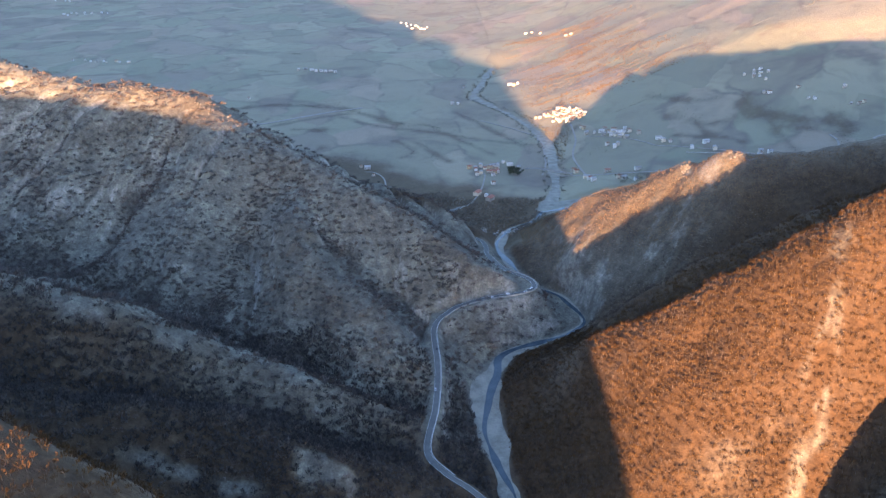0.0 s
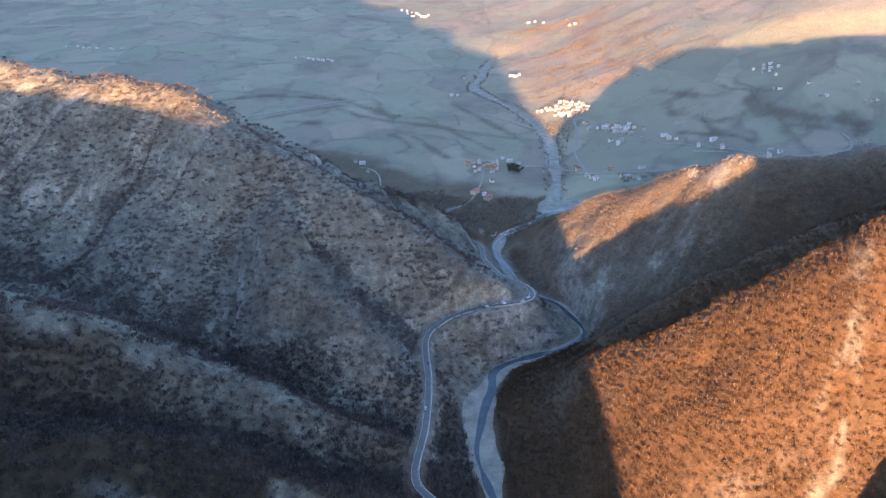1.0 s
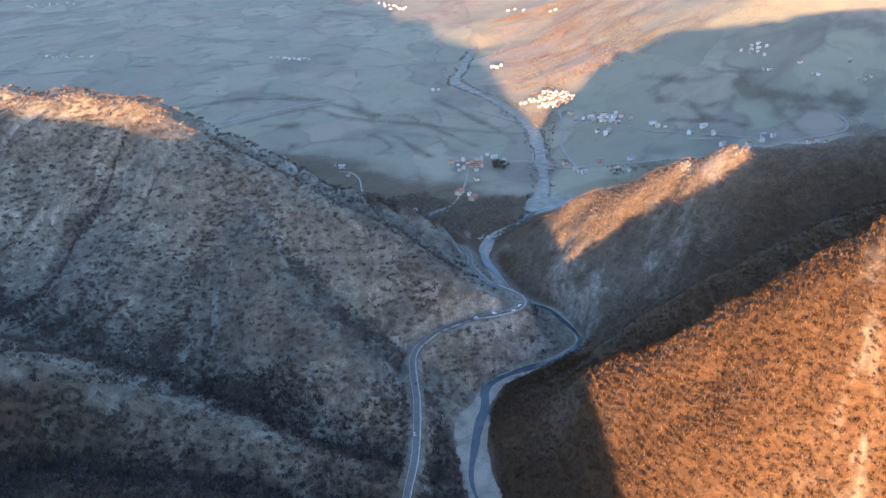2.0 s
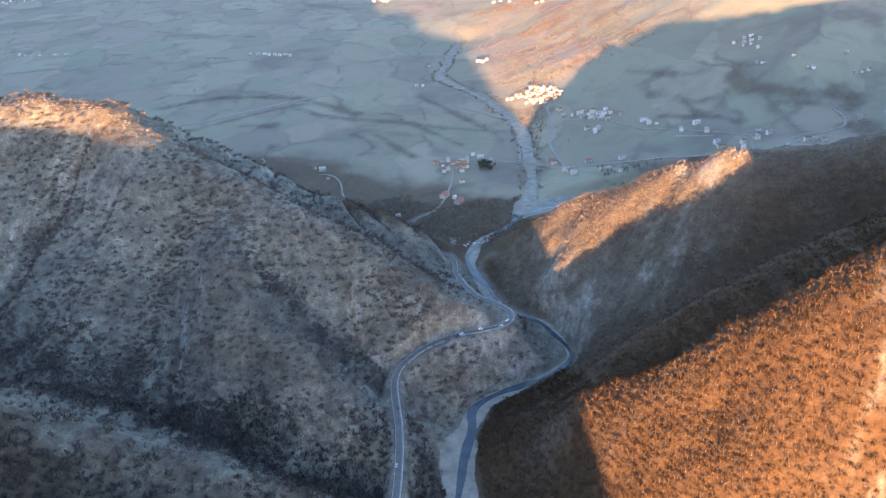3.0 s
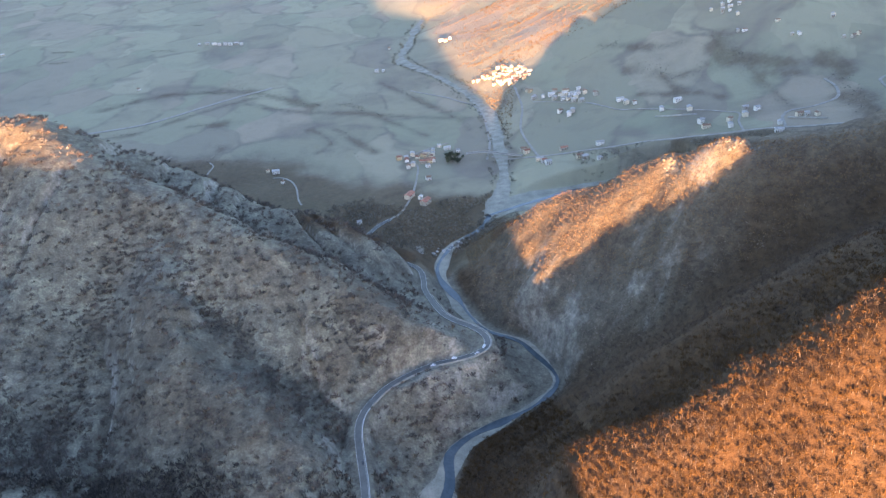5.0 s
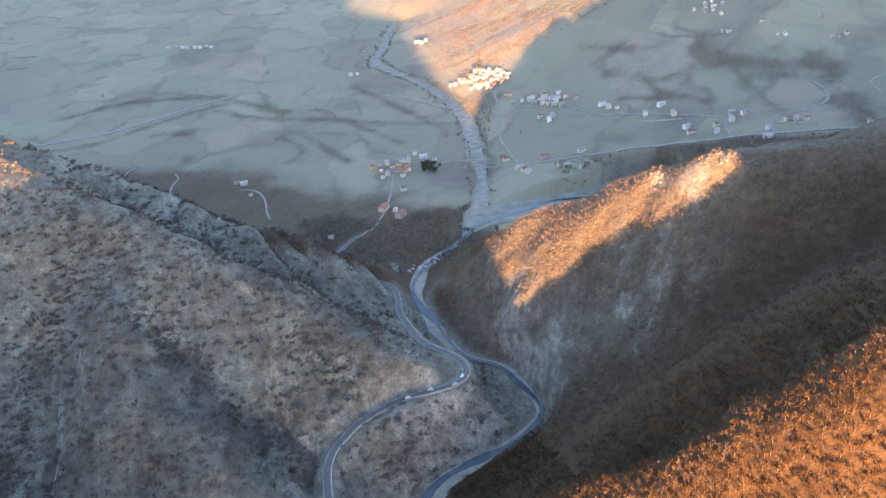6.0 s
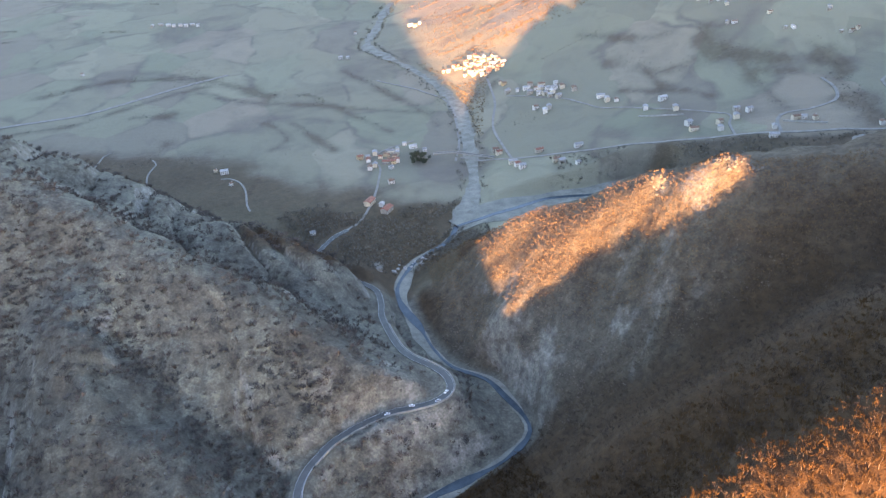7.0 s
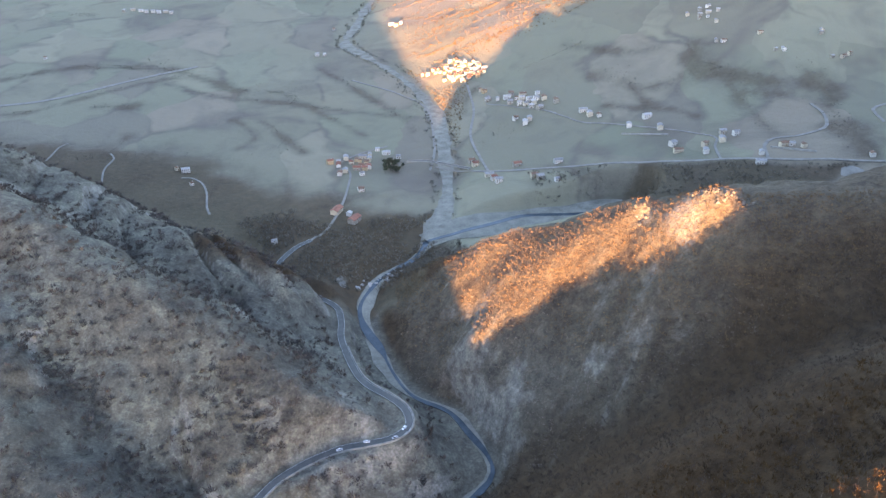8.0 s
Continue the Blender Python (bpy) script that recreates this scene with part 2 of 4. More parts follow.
LINES = {
    # west side of the gorge: main ridge, its spurs and gullies
    "ridge_west": [(-1500, 1000, 260), (-1000, 900, 235), (-700, 880, 210), (-560, 850, 190), (-450, 835, 175), (-402, 825, 160), (-360, 815, 153), (-300, 805, 150), (-248, 799, 144), (-213, 785, 129),
                   (-165, 758, 113), (-119, 728, 98), (-83, 698, 88), (-50, 668, 77), (-14, 646, 63), (20, 630, 49), (42, 624, 38), (58, 620, 30)],
    "nose": [(84, 610, 20), (95, 604, 8)],
    "rear_spur": [(-300, 880, 120), (-197, 880, 88), (-174, 875, 81), (-141, 860, 68), (-116, 845, 60), (-94, 830, 55), (-68, 805, 50), (-49, 790, 56), (-22, 760, 49), (7, 748, 40), (24, 742, 24)],
    "rear_gully": [(-170, 810, 84), (-90, 765, 58), (-40, 735, 42), (0, 718, 30), (28, 706, 20)],
    "west_toe": [(-1500, 1200, 12), (-800, 1060, 10), (-420, 985, 9), (-300, 975, 9), (-200, 955, 8), (-130, 925, 8), (-60, 875, 8), (-20, 830, 8), (4, 800, 8)],
    "spur_a": [(-72, 570, 50), (-37, 513, 37), (-20, 488, 20)],
    "spur_b": [(-232, 748, 118), (-226, 690, 98), (-222, 640, 80), (-216, 600, 58)],
    "spur_c": [(-120, 690, 92), (-112, 640, 76), (-108, 590, 58), (-100, 545, 34)],
    "spur_d": [(-338, 745, 122), (-344, 690, 96), (-350, 655, 74)],
    "gully_a": [(-156, 712, 98), (-163, 680, 73), (-174, 640, 48), (-177, 595, 29), (-174, 560, 19)],
    "gully_f": [(-256, 755, 118), (-264, 735, 97), (-276, 690, 67), (-291, 652, 46), (-302, 626, 38)],
    "gully_d": [(-14, 625, 45), (0, 609, 35), (10, 602, 26)],
    "gully_b": [(-110, 648, 64), (-70, 608, 40), (-42, 582, 24), (-16, 556, 10)],
    "gully_c": [(-400, 740, 102), (-360, 680, 80), (-330, 640, 52)],
    "ravine_west": [(-700, 680, 90), (-480, 640, 62), (-345, 622, 46), (-260, 590, 37), (-185, 551, 26), (-120, 515, 17), (-70, 485, 9), (-25, 468, 2), (8, 462, -8)],
    "ridge_low": [(-900, 520, 200), (-520, 470, 150), (-400, 450, 125), (-300, 440, 110), (-210, 438, 95), (-172, 447, 74), (-135, 462, 55), (-91, 448, 41), (-50, 445, 26), (-14, 443, 8)],
    "ravine_low": [(-500, 405, 120), (-350, 400, 92), (-240, 405, 70), (-165, 418, 48), (-105, 417, 28), (-50, 417, 11), (8, 420, -6)],
    "ridge_near": [(-800, 330, 170), (-500, 330, 130), (-300, 332, 98), (-200, 352, 76), (-122, 388, 54), (-60, 368, 40), (-18, 378, 14)],
    "near_hill": [(-600, 225, 150), (-300, 240, 150), (-200, 240, 163), (-165, 240, 163), (-145, 240, 150), (-132, 240, 141), (-109, 240, 130), (-97, 240, 117), (-70, 245, 80), (-30, 255, 20)],
    "near_hollow": [(-600, 290, 95), (-300, 290, 70), (-180, 295, 52), (-90, 305, 24), (-40, 318, 0), (20, 330, -14)],
    # Unseen rise on the east side, added to shade the hill's lower corner.
    "shadow_flank": [(186, 250, 20), (195, 250, 43), (213, 250, 71), (231, 250, 89), (260, 250, 112), (330, 250, 140), (420, 250, 150)],
    # east side: the wooded hill, the ravine behind it and the rocky ridge
    "hill_east": [(60, 507, 2), (76, 491, 20), (94, 475, 46), (129, 464, 73), (160, 458, 95), (194, 453, 118), (235, 453, 150), (255, 450, 164), (300, 445, 178), (385, 437, 195), (480, 430, 210), (700, 400, 222), (1500, 350, 300)],
    "crest_lee": [(118, 492, 52), (142, 487, 69), (166, 478, 88), (193, 475, 107), (216, 471, 124), (236, 472, 138), (262, 472, 150)],
    "hill_shoulder": [(84, 540, 2), (105, 522, 33), (130, 520, 55), (186, 507, 100), (250, 500, 139), (330, 490, 168), (600, 480, 205)],
    "pale_spur": [(228, 430, 143), (218, 412, 124), (211, 390, 95), (203, 366, 60), (186, 340, 25), (165, 318, 0)],
    "side_ravine": [(330, 400, 160), (265, 378, 90), (236, 345, 45), (212, 318, 8)],
    "hill_face": [(152, 425, 76), (150, 396, 66), (156, 374, 55), (140, 345, 12)],
    "hill_toe": [(58, 462, -8), (74, 432, 6), (86, 402, 12), (100, 372, 12), (118, 345, 2)],
    "ravine_east": [(110, 577, -3), (135, 577, 19), (165, 573, 46), (202, 569, 72), (250, 562, 100), (320, 550, 128), (450, 530, 165), (800, 520, 210)],
    "ridge_east": [(93, 790, 10), (104, 775, 26), (114, 762, 36), (133, 740, 56), (164, 718, 77), (190, 697, 96), (203, 681, 109), (208, 672, 114), (214, 668, 110), (225, 658, 123), (236, 650, 131),
                   (252, 641, 127), (278, 625, 134), (305, 612, 138), (405, 606, 172), (520, 605, 190), (800, 620, 215), (1500, 650, 300)],
    "east_bank": [(100, 700, 14), (110, 668, 30), (119, 661, 41), (128, 632, 20), (141, 627, 34), (172, 640, 67)],
    "east_slope": [(180, 608, 66), (206, 616, 99), (262, 606, 128)],
    "east_toe": [(112, 826, 9), (170, 806, 14), (220, 800, 24), (280, 795, 34), (360, 790, 48), (450, 785, 64), (800, 780, 110), (1500, 800, 180)],
    "plain_edge": [(30, 850, 8), (60, 830, 9), (40, 790, 8), (-20, 880, 8), (60, 900, 8)],
    # behind the flight: the mountain that shades the gorge, and the open low ground that lets the sun in
    "mountain_behind": [(-1900, -350, 339), (-1035, -350, 299), (-515, -350, 252), (-365, -350, 236), (-259, -350, 214), (-131, -350, 202), (-80, -350, 179), (-23, -350, 155), (11, -350, 129), (20, -350, 114),
                        (34, -350, 80), (44, -350, 38), (54, -350, 0)],
    "behind_north_foot": [(-1200, -60, 130), (-600, -60, 90), (-300, -60, 60), (-100, -60, 20), (40, -60, -20)],
    "behind_south_foot": [(-1500, -700, 80), (-600, -700, 40), (-100, -700, 0), (40, -600, -30)],
    "low_ground": [(260, 120, 10), (420, 120, 30), (260, 0, -10), (600, 0, 20), (260, -400, -20), (700, -400, 0), (300, -900, -30), (900, -900, -20), (-300, -1200, -20), (-1200, -1200, 0)],
}


def resample(pts, spacing):
    out = []
    for a, b in zip(pts[:-1], pts[1:]):
        a, b = np.array(a, float), np.array(b, float)
        n = max(1, int(np.ceil(np.linalg.norm((b - a)[:2]) / spacing)))
        out += [a + (b - a) * k / n for k in range(n)]
    return np.array(out + [np.array(pts[-1], float)])


def curve_through(pts, spacing):
    """A smooth line through the points, in steps of about that many metres."""
    p = np.array(pts, float)
    p = np.vstack([2 * p[0] - p[1], p, 2 * p[-1] - p[-2]])
    out = []
    for i in range(1, len(p) - 2):
        n = max(2, int(np.linalg.norm(p[i + 1] - p[i]) / spacing))
        for k in range(n):
            t = k / n
            out.append(0.5 * (2 * p[i] + (p[i + 1] - p[i - 1]) * t + (2 * p[i - 1] - 5 * p[i] + 4 * p[i + 1] - p[i + 2]) * t ** 2 + (3 * p[i] - p[i - 1] - 3 * p[i + 1] + p[i + 2]) * t ** 3))
    return np.array(out + [p[-2]])


def tent_surface():
    """Weights of a surface that creases along the ridges and valley lines."""
    known = [resample(v, 16 if "behind" not in k and k != "low_ground" else 40) for k, v in LINES.items()]
    known += [resample(RIVER, 16), resample(RIVER_LOW, 30)]
    far = [(x, y) for x in range(-2600, 2601, 260) for y in range(1000, 5001, 250) if not (x < -700 and y < 1300) and not (x > 700 and y < 1000)]
    far += [(x, 930) for x in range(-120, 100, 40)] + [(x, y) for x in range(180, 700, 60) for y in (840, 920)]
    far += [(x, y) for x in range(-330, -90, 40) for y in (1010, 1090, 1170)] + [(x, 950) for x in range(-110, 0, 30)]
    far += [(x, -2000) for x in range(-2600, 2601, 400)]
    far = np.array(far, float)
    z = np.where(far[:, 1] > 0, plain_height(far[:, 0], far[:, 1]), 0)
    k = np.vstack(known + [np.c_[far, z]])
    _, keep = np.unique(np.round(k[:, :2] / 3), axis=0, return_index=True)
    k = k[np.sort(keep)]
    n = len(k)
    d = np.linalg.norm(k[:, None, :2] - k[None, :, :2], axis=2)
    a = np.zeros((n + 3, n + 3))
    a[:n, :n] = d - 2.0 * np.eye(n)
    a[:n, n:] = np.c_[np.ones(n), k[:, :2] / 1000]
    a[n:, :n] = a[:n, n:].T
    w = np.linalg.solve(a, np.r_[k[:, 2], 0, 0, 0])
    return k, w


KNOTS, WEIGHTS = tent_surface()


def tent(x, y):
    out = np.empty(len(x))
    n = len(KNOTS)
    for i in range(0, len(x), 8000):
        q = np.c_[x[i:i + 8000], y[i:i + 8000]]
        d = np.sqrt(np.maximum(0, (q ** 2).sum(1)[:, None] + (KNOTS[:, :2] ** 2).sum(1)[None] - 2 * q @ KNOTS[:, :2].T))
        out[i:i + 8000] = d @ WEIGHTS[:n] + WEIGHTS[n] + q @ WEIGHTS[n + 1:] / 1000
    return out


ROAD = curve_through([(60, 330, -5), (22, 381, 0), (2, 400, 2), (-10, 420, 4), (-5, 463, 8), (-4, 509, 11), (-7, 560, 15), (5, 584, 17), (20, 597, 18), (40, 606, 19), (54, 606, 21),
                      (68, 606, 24), (76, 613, 25), (75, 625, 25), (68, 637, 24), (56, 651, 23), (49, 670, 20), (42, 710, 13), (42, 734, 10), (38, 756, 8), (20, 775, 8),
                      (1, 798, 8), (-3, 817, 8), (8, 838, 9), (20, 850, 9)], 3)
BED = curve_through([(x, y, z) for x, y, z in RIVER + RIVER_LOW[1:4]], 5)
BED_WIDTH = np.interp(BED[:, 1], [300, 480, 525, 545, 562, 585, 610, 640, 665, 690, 720, 750, 775, 792, 830, 848, 862, 920, 1030, 1140, 1300, 1450, 1740], [15, 15, 16, 16, 8, 5, 4.5, 6, 4.5, 8, 13, 12, 9, 6, 5, 12, 20, 10, 13, 15, 15, 14, 12])
SIDE_BED = curve_through([(108, 842, 7), (136, 856, 8), (177, 862, 9), (224, 862, 11), (258, 868, 13), (274, 868, 14)], 5)


def nearest(x, y, line, reach):
    """Distance to a line and the line's height there; beyond reach the distance is large."""
    dist, z = np.full(len(x), 1e3), np.zeros(len(x))
    lo, hi = line[:, :2].min(0) - reach, line[:, :2].max(0) + reach
    inside = np.nonzero((x > lo[0]) & (x < hi[0]) & (y > lo[1]) & (y < hi[1]))[0]
    a, b = line[:-1], line[1:]
    ab = (b - a)[:, :2]
    ll = np.maximum((ab ** 2).sum(1), 1e-9)
    for i in range(0, len(inside), 6000):
        j = inside[i:i + 6000]
        q = np.c_[x[j], y[j]][:, None] - a[None, :, :2]
        t = np.clip((q * ab[None]).sum(2) / ll, 0, 1)
        d = np.linalg.norm(q - t[..., None] * ab[None], axis=2)
        m = d.argmin(1)
        r = np.arange(len(j))
        dist[j], z[j] = d[r, m], a[m, 2] + (b[m, 2] - a[m, 2]) * t[r, m]
    return dist, z


def hill_mask(x, y, h):
    """1 on the slopes and in the gorge, 0 on the plain."""
    up = step(5, 20, h - plain_height(x, y)) * np.where(x > 110, 1 - step(775, 810, y), 1)
    return np.clip(np.maximum(up, step(790, 740, y)), 0, 1)


def fall_line(x, y):
    """Constant along the lines that fan out down the western slope."""
    return (x + 170) / (1 + 0.004 * np.clip(750 - y, -60, 260))


def height(x, y):
    """The height of the ground at arrays of places."""
    x, y = np.asarray(x, float), np.asarray(y, float)
    wx, wy = x + 4 * fbm(x, y, 60, 3, 3), y + 4 * fbm(x, y, 60, 8, 3)
    h = tent(wx, wy)
    m = np.clip(hill_mask(x, y, h), 0, 1)
    # gullies that run down the west slopes, and rougher ground on every hill
    along = fall_line(x, y) + 8 * fbm(x, y, 70, 21, 3)
    west = m * step(80, -40, x) * (0.25 + 0.75 * step(450, 530, y + 0.1 * x))
    west = west * (0.25 + 0.75 * step(6, 45, nearest(x, y, resample(LINES["ridge_west"], 12), 60)[0]))
    cut = 1 - np.abs(vnoise(along / 24, y / 190, 31)) * 1.6
    fine_cut = 1 - np.abs(vnoise(along / 8, y / 70, 37)) * 1.6
    h = h - west * (10.0 * np.clip(cut, 0, 1) ** 1.3 + 2.4 * np.clip(fine_cut, 0, 1) - 4.0)
    along_e = 0.86 * x - 0.5 * y + 8 * fbm(x, y, 60, 51, 3)
    cut_e = 1 - np.abs(vnoise(along_e / 20, (0.5 * x + 0.86 * y) / 120, 53)) * 1.6
    h = h - m * step(80, 140, x) * (1.8 * np.clip(cut_e, 0, 1) - 1.2)
    h = h + m * (2.2 * fbm(x, y, 34, 5, 4) + 0.8 * fbm(x, y, 9, 14, 3)) + (1 - m) * (0.5 * fbm(x, y, 90, 12, 3) + (1.2 * fbm(x, y, 260, 15, 2) + 1.3 * fbm(x, y, 95, 17, 2)) * step(950, 1300, y))
    for line, half, soft in ((SIDE_BED, 19.0, 9.0), (BED, None, 12.0), (ROAD, 4.4, 6.0)):
        d, z = nearest(x, y, line, 60)
        w = half if half else np.interp(y, BED[::-1, 1], BED_WIDTH[::-1]) * 0.5 + 1.5
        k = 1 - step(w, w + soft, d)
        h = h * (1 - k) + z * k
    return h


def spaced(lo, hi, start, end, fine, growth):
    """Grid lines: fine between lo and hi, growing wider towards start and end."""
    core = list(np.arange(lo, hi + fine / 2, fine))
    s, left = fine, [core[0]]
    while left[-1] > start:
        s *= growth
        left.append(left[-1] - s)
    s, right = fine, [core[-1]]
    while right[-1] < end:
        s *= growth
        right.append(right[-1] + s)
    return np.array(left[:0:-1] + core + right[1:])


def mesh_object(name, verts, faces, material, parent=None, smooth=False):
    me = bpy.data.meshes.new(name)
    me.from_pydata(np.asarray(verts).tolist(), [], np.asarray(faces).tolist())
    me.materials.append(material)
    if smooth:
        me.polygons.foreach_set("use_smooth", np.ones(len(me.polygons), bool))
    ob = new(name, me)
    ob.parent = parent
    return ob


BANDS = []


def band(half, *pts):
    """A belt of rough ground and thicket between the fields, of that half width in metres."""
    BANDS.append((curve_through([(x, y, 0) for x, y in pts], 5), half))


band(11, (-369, 1325), (-277, 1358), (-168, 1334), (-74, 1240))
band(5, (-163, 1271), (-94, 1221), (-9, 1186), (68, 1158), (124, 1130))
band(9, (-224, 1197), (-185, 1191))
band(5, (-70, 1145), (-42, 1092), (-53, 1057))
band(5, (-37, 1134), (8, 1041))
band(7, (-170, 1103), (-180, 1030))
band(12, (-217, 1042), (-171, 1043), (-104, 1050))
band(4, (10, 1177), (69, 1086))
band(14, (323, 1086), (334, 1032), (363, 1024))
band(7, (331, 1033), (331, 993))
band(13, (398, 1078), (393, 1043), (405, 1010), (439, 981))
band(4.5, (406, 999), (403, 954), (403, 911), (402, 890))
band(5, (405, 973), (439, 947))
band(12, (472, 987), (469, 948), (458, 907), (448, 851), (448, 832))
band(4, (298, 1012), (345, 974), (362, 950))
band(9, (299, 1175), (343, 1114), (374, 1097))
band(4, (176, 1105), (182, 1140), (196, 1165))
band(6, (-420, 1180), (-300, 1190), (-240, 1240), (-150, 1300))
band(7, (120, 1085), (112, 1130), (70, 1230), (20, 1330))


def pale_patches(x, y):
    """Where bare grass and rock show on the low western spurs."""
    k = 0
    for px, py, rx, ry in ((-217, 439, 20, 9), (-170, 446, 14, 7), (-135, 462, 22, 7), (-147, 347, 20, 6), (-108, 346, 18, 6), (-66, 360, 18, 8), (-92, 447, 16, 6)):
        k = np.maximum(k, np.exp(-((x - px) / rx) ** 2 - ((y - py) / ry) ** 2))
    return step(0.25, 0.75, k + 0.25 * fbm(x, y, 12, 105, 3))


def build_ground():
    gx = spaced(-400, 330, -2600, 2600, 2.6, 1.055)
    gy = spaced(330, 870, -2000, 5200, 2.6, 1.022)
    X, Y = np.meshgrid(gx, gy)
    x, y = X.ravel(), Y.ravel()
    z = height(x, y)
    nx, ny = len(gx), len(gy)
    i = np.arange(nx * ny).reshape(ny, nx)
    faces = np.stack([i[:-1, :-1], i[:-1, 1:], i[1:, 1:], i[1:, :-1]], -1).reshape(-1, 4)
    ob = mesh_object("ground", np.c_[x, y, z], faces, GROUND, smooth=True)
    Z = z.reshape(ny, nx)
    sy, sx = np.gradient(Z, gy, gx)
    steep = np.hypot(sx, sy).ravel()
    me = ob.data
    hill = np.clip(hill_mask(x, y, tent(x, y)), 0, 1)
    east_bank = step(4, 14, x - np.interp(y, BED[::-1, 1], BED[::-1, 0])) * step(330, 345, y)
    wood = np.clip(east_bank * step(838, 815, y) * hill + 0.22 * hill * (0.5 + fbm(x, y, 60, 61, 4)), 0, 1)
    rib = vnoise((0.80 * x - 0.6 * y + 6 * fbm(x, y, 40, 83, 2)) / 6, (0.6 * x + 0.8 * y) / 60, 81)
    from_crest = nearest(x, y, resample(LINES["ridge_east"], 10), 90)[0] + 8 * fbm(x, y, 25, 413, 3)
    ridge_face = step(575, 630, y + 14 * fbm(x, y, 30, 97, 3)) * step(100, 120, x) * step(800, 760, y) * step(45, 90, from_crest)
    wood = wood * (1 - ridge_face * step(110, 80, z) * (0.30 + 0.6 * step(0.2, 0.9, rib + 0.7 * fbm(x, y, 14, 85, 3))))
    # Litter thinned on the ridge to grey and lighten the ground like haze.
    wood = wood * (1 - 0.3 * ridge_face) * (1 - 0.42 * step(555, 640, y + 12 * fbm(x, y, 30, 93, 3)) * step(68, 92, x))
    peak = (0.45 + 0.9 * step(-0.3, 0.5, rib)) * np.exp(-((x - 236) ** 2 / 330 + (y - 642) ** 2 / 330)) + 0.7 * np.exp(-((x - 209) ** 2 / 60 + (y - 666) ** 2 / 60))
    wood = wood * (1 - 0.65 * np.clip(1.2 * peak, 0, 1))
    # Leaf litter on the low western spurs, spread wide to darken them as shade.
    wood = np.maximum(wood, 0.85 * step(470, 400, y + 25 * fbm(x, y, 60, 87, 3)) * step(75, 45, x))
    spur = nearest(x, y, resample(LINES["pale_spur"], 10), 60)[0] + 5 * fbm(x, y, 12, 95, 3)
    wood = wood * (1 - 0.4 * step(10, 3, spur) * step(-0.1, 0.4, fbm(x, y, 11, 96, 3)))
    soft = 9 * fbm(x, y, 30, 89, 3)
    main = np.interp(x, [159, 190, 235, 278, 346, 375, 411, 445, 520], [962, 936, 917, 900, 867, 852, 833, 817, 790])
    belt = step(-60, -30, x + soft) * step(140, 120, x + soft) * step(742, 758, y + soft) * step(915, 885, y + soft)
    belt = np.maximum(belt, 0.9 * step(205, 275, x + 2 * soft) * step(560, 520, x) * step(805, 820, y + soft) * step(-4, 10, main - y + 0.7 * soft))
    foot = np.interp(x, [-420, -248, -176, -121, -62, -7, 42, 80], [1130, 1092, 1066, 1052, 1010, 950, 930, 905])
    belt = np.maximum(belt, 0.95 * (1 - step(0.0, 0.6, hill)) * step(35, -30, y - foot + 1.6 * soft) * step(110, 70, x + soft) * step(770, 785, y + soft))
    for line, half in BANDS:
        d = nearest(x, y, line, 70)[0] + 0.9 * half * fbm(x, y, 30, 99, 4)
        belt = np.maximum(belt, 0.75 * step(half + 8, half * 0.3 - 3, d))
    hill, wood = np.maximum(hill, 0.8 * belt), np.maximum(wood, belt)
    pale = pale_patches(x, y)
    wood = wood * (1 - 0.95 * pale)
    rib_rock = ridge_face * step(0.30, 0.6, rib + 0.8 * fbm(x, y, 16, 85, 3)) * step(0.1, 0.5, 0.4 + fbm(x, y, 45, 86, 3))
    wood = wood * (1 - 0.95 * rib_rock)
    bare = np.clip(1.5 * rib_rock + step(0.7, 1.5, steep) + 0.25 * step(80, 40, x) * step(0.0, 0.2, fbm(x, y, 50, 71, 3)) + 0.9 * peak + 0.3 * pale + 0.75 * np.exp(-((x - 42) ** 2 / 1500 + (y - 606) ** 2 / 1300)) * (x < 95), 0, 1)
    for key, val in (("hill", hill), ("wood", wood), ("bare", bare), ("fall", np.where(x < 80, fall_line(x, y), 0.86 * x - 0.5 * y) + 5 * fbm(x, y, 30, 23, 3))):
        me.attributes.new(key, "FLOAT", "POINT").data.foreach_set("value", val.astype(np.float32))
    return tagged(ob, "dry winter valley floor and steep grassy, rocky and wooded slopes", "ground", kind="structure")


ground = build_ground()


# ---- river and roads ----
def ribbon(name, line, widths, lift, material, skirt=0.8, follow=False, parent=None):
    """A band along a line, with its edges turned down into the ground."""
    line = np.asarray(line, float)
    w = np.broadcast_to(np.asarray(widths, float), (len(line),)) / 2
    t = np.gradient(line[:, :2], axis=0)
    t /= np.linalg.norm(t, axis=1)[:, None]
    side = np.c_[t[:, 1], -t[:, 0]]
    rows = []
    for k, drop in ((-1, skirt), (-1, 0), (0, 0), (1, 0), (1, skirt)):
        xy = line[:, :2] + side * (w * k)[:, None]
        z = line[:, 2] if not follow else height(xy[:, 0], xy[:, 1])
        rows.append(np.c_[xy, z + lift - drop])
    n = len(line)
    verts = np.stack(rows, 1).reshape(-1, 3)
    i = (np.arange(n - 1) * 5)[:, None] + np.arange(4)[None]
    faces = np.stack([i, i + 1, i + 6, i + 5], -1).reshape(-1, 4)
    return mesh_object(name, verts, faces, material, parent, smooth=False)


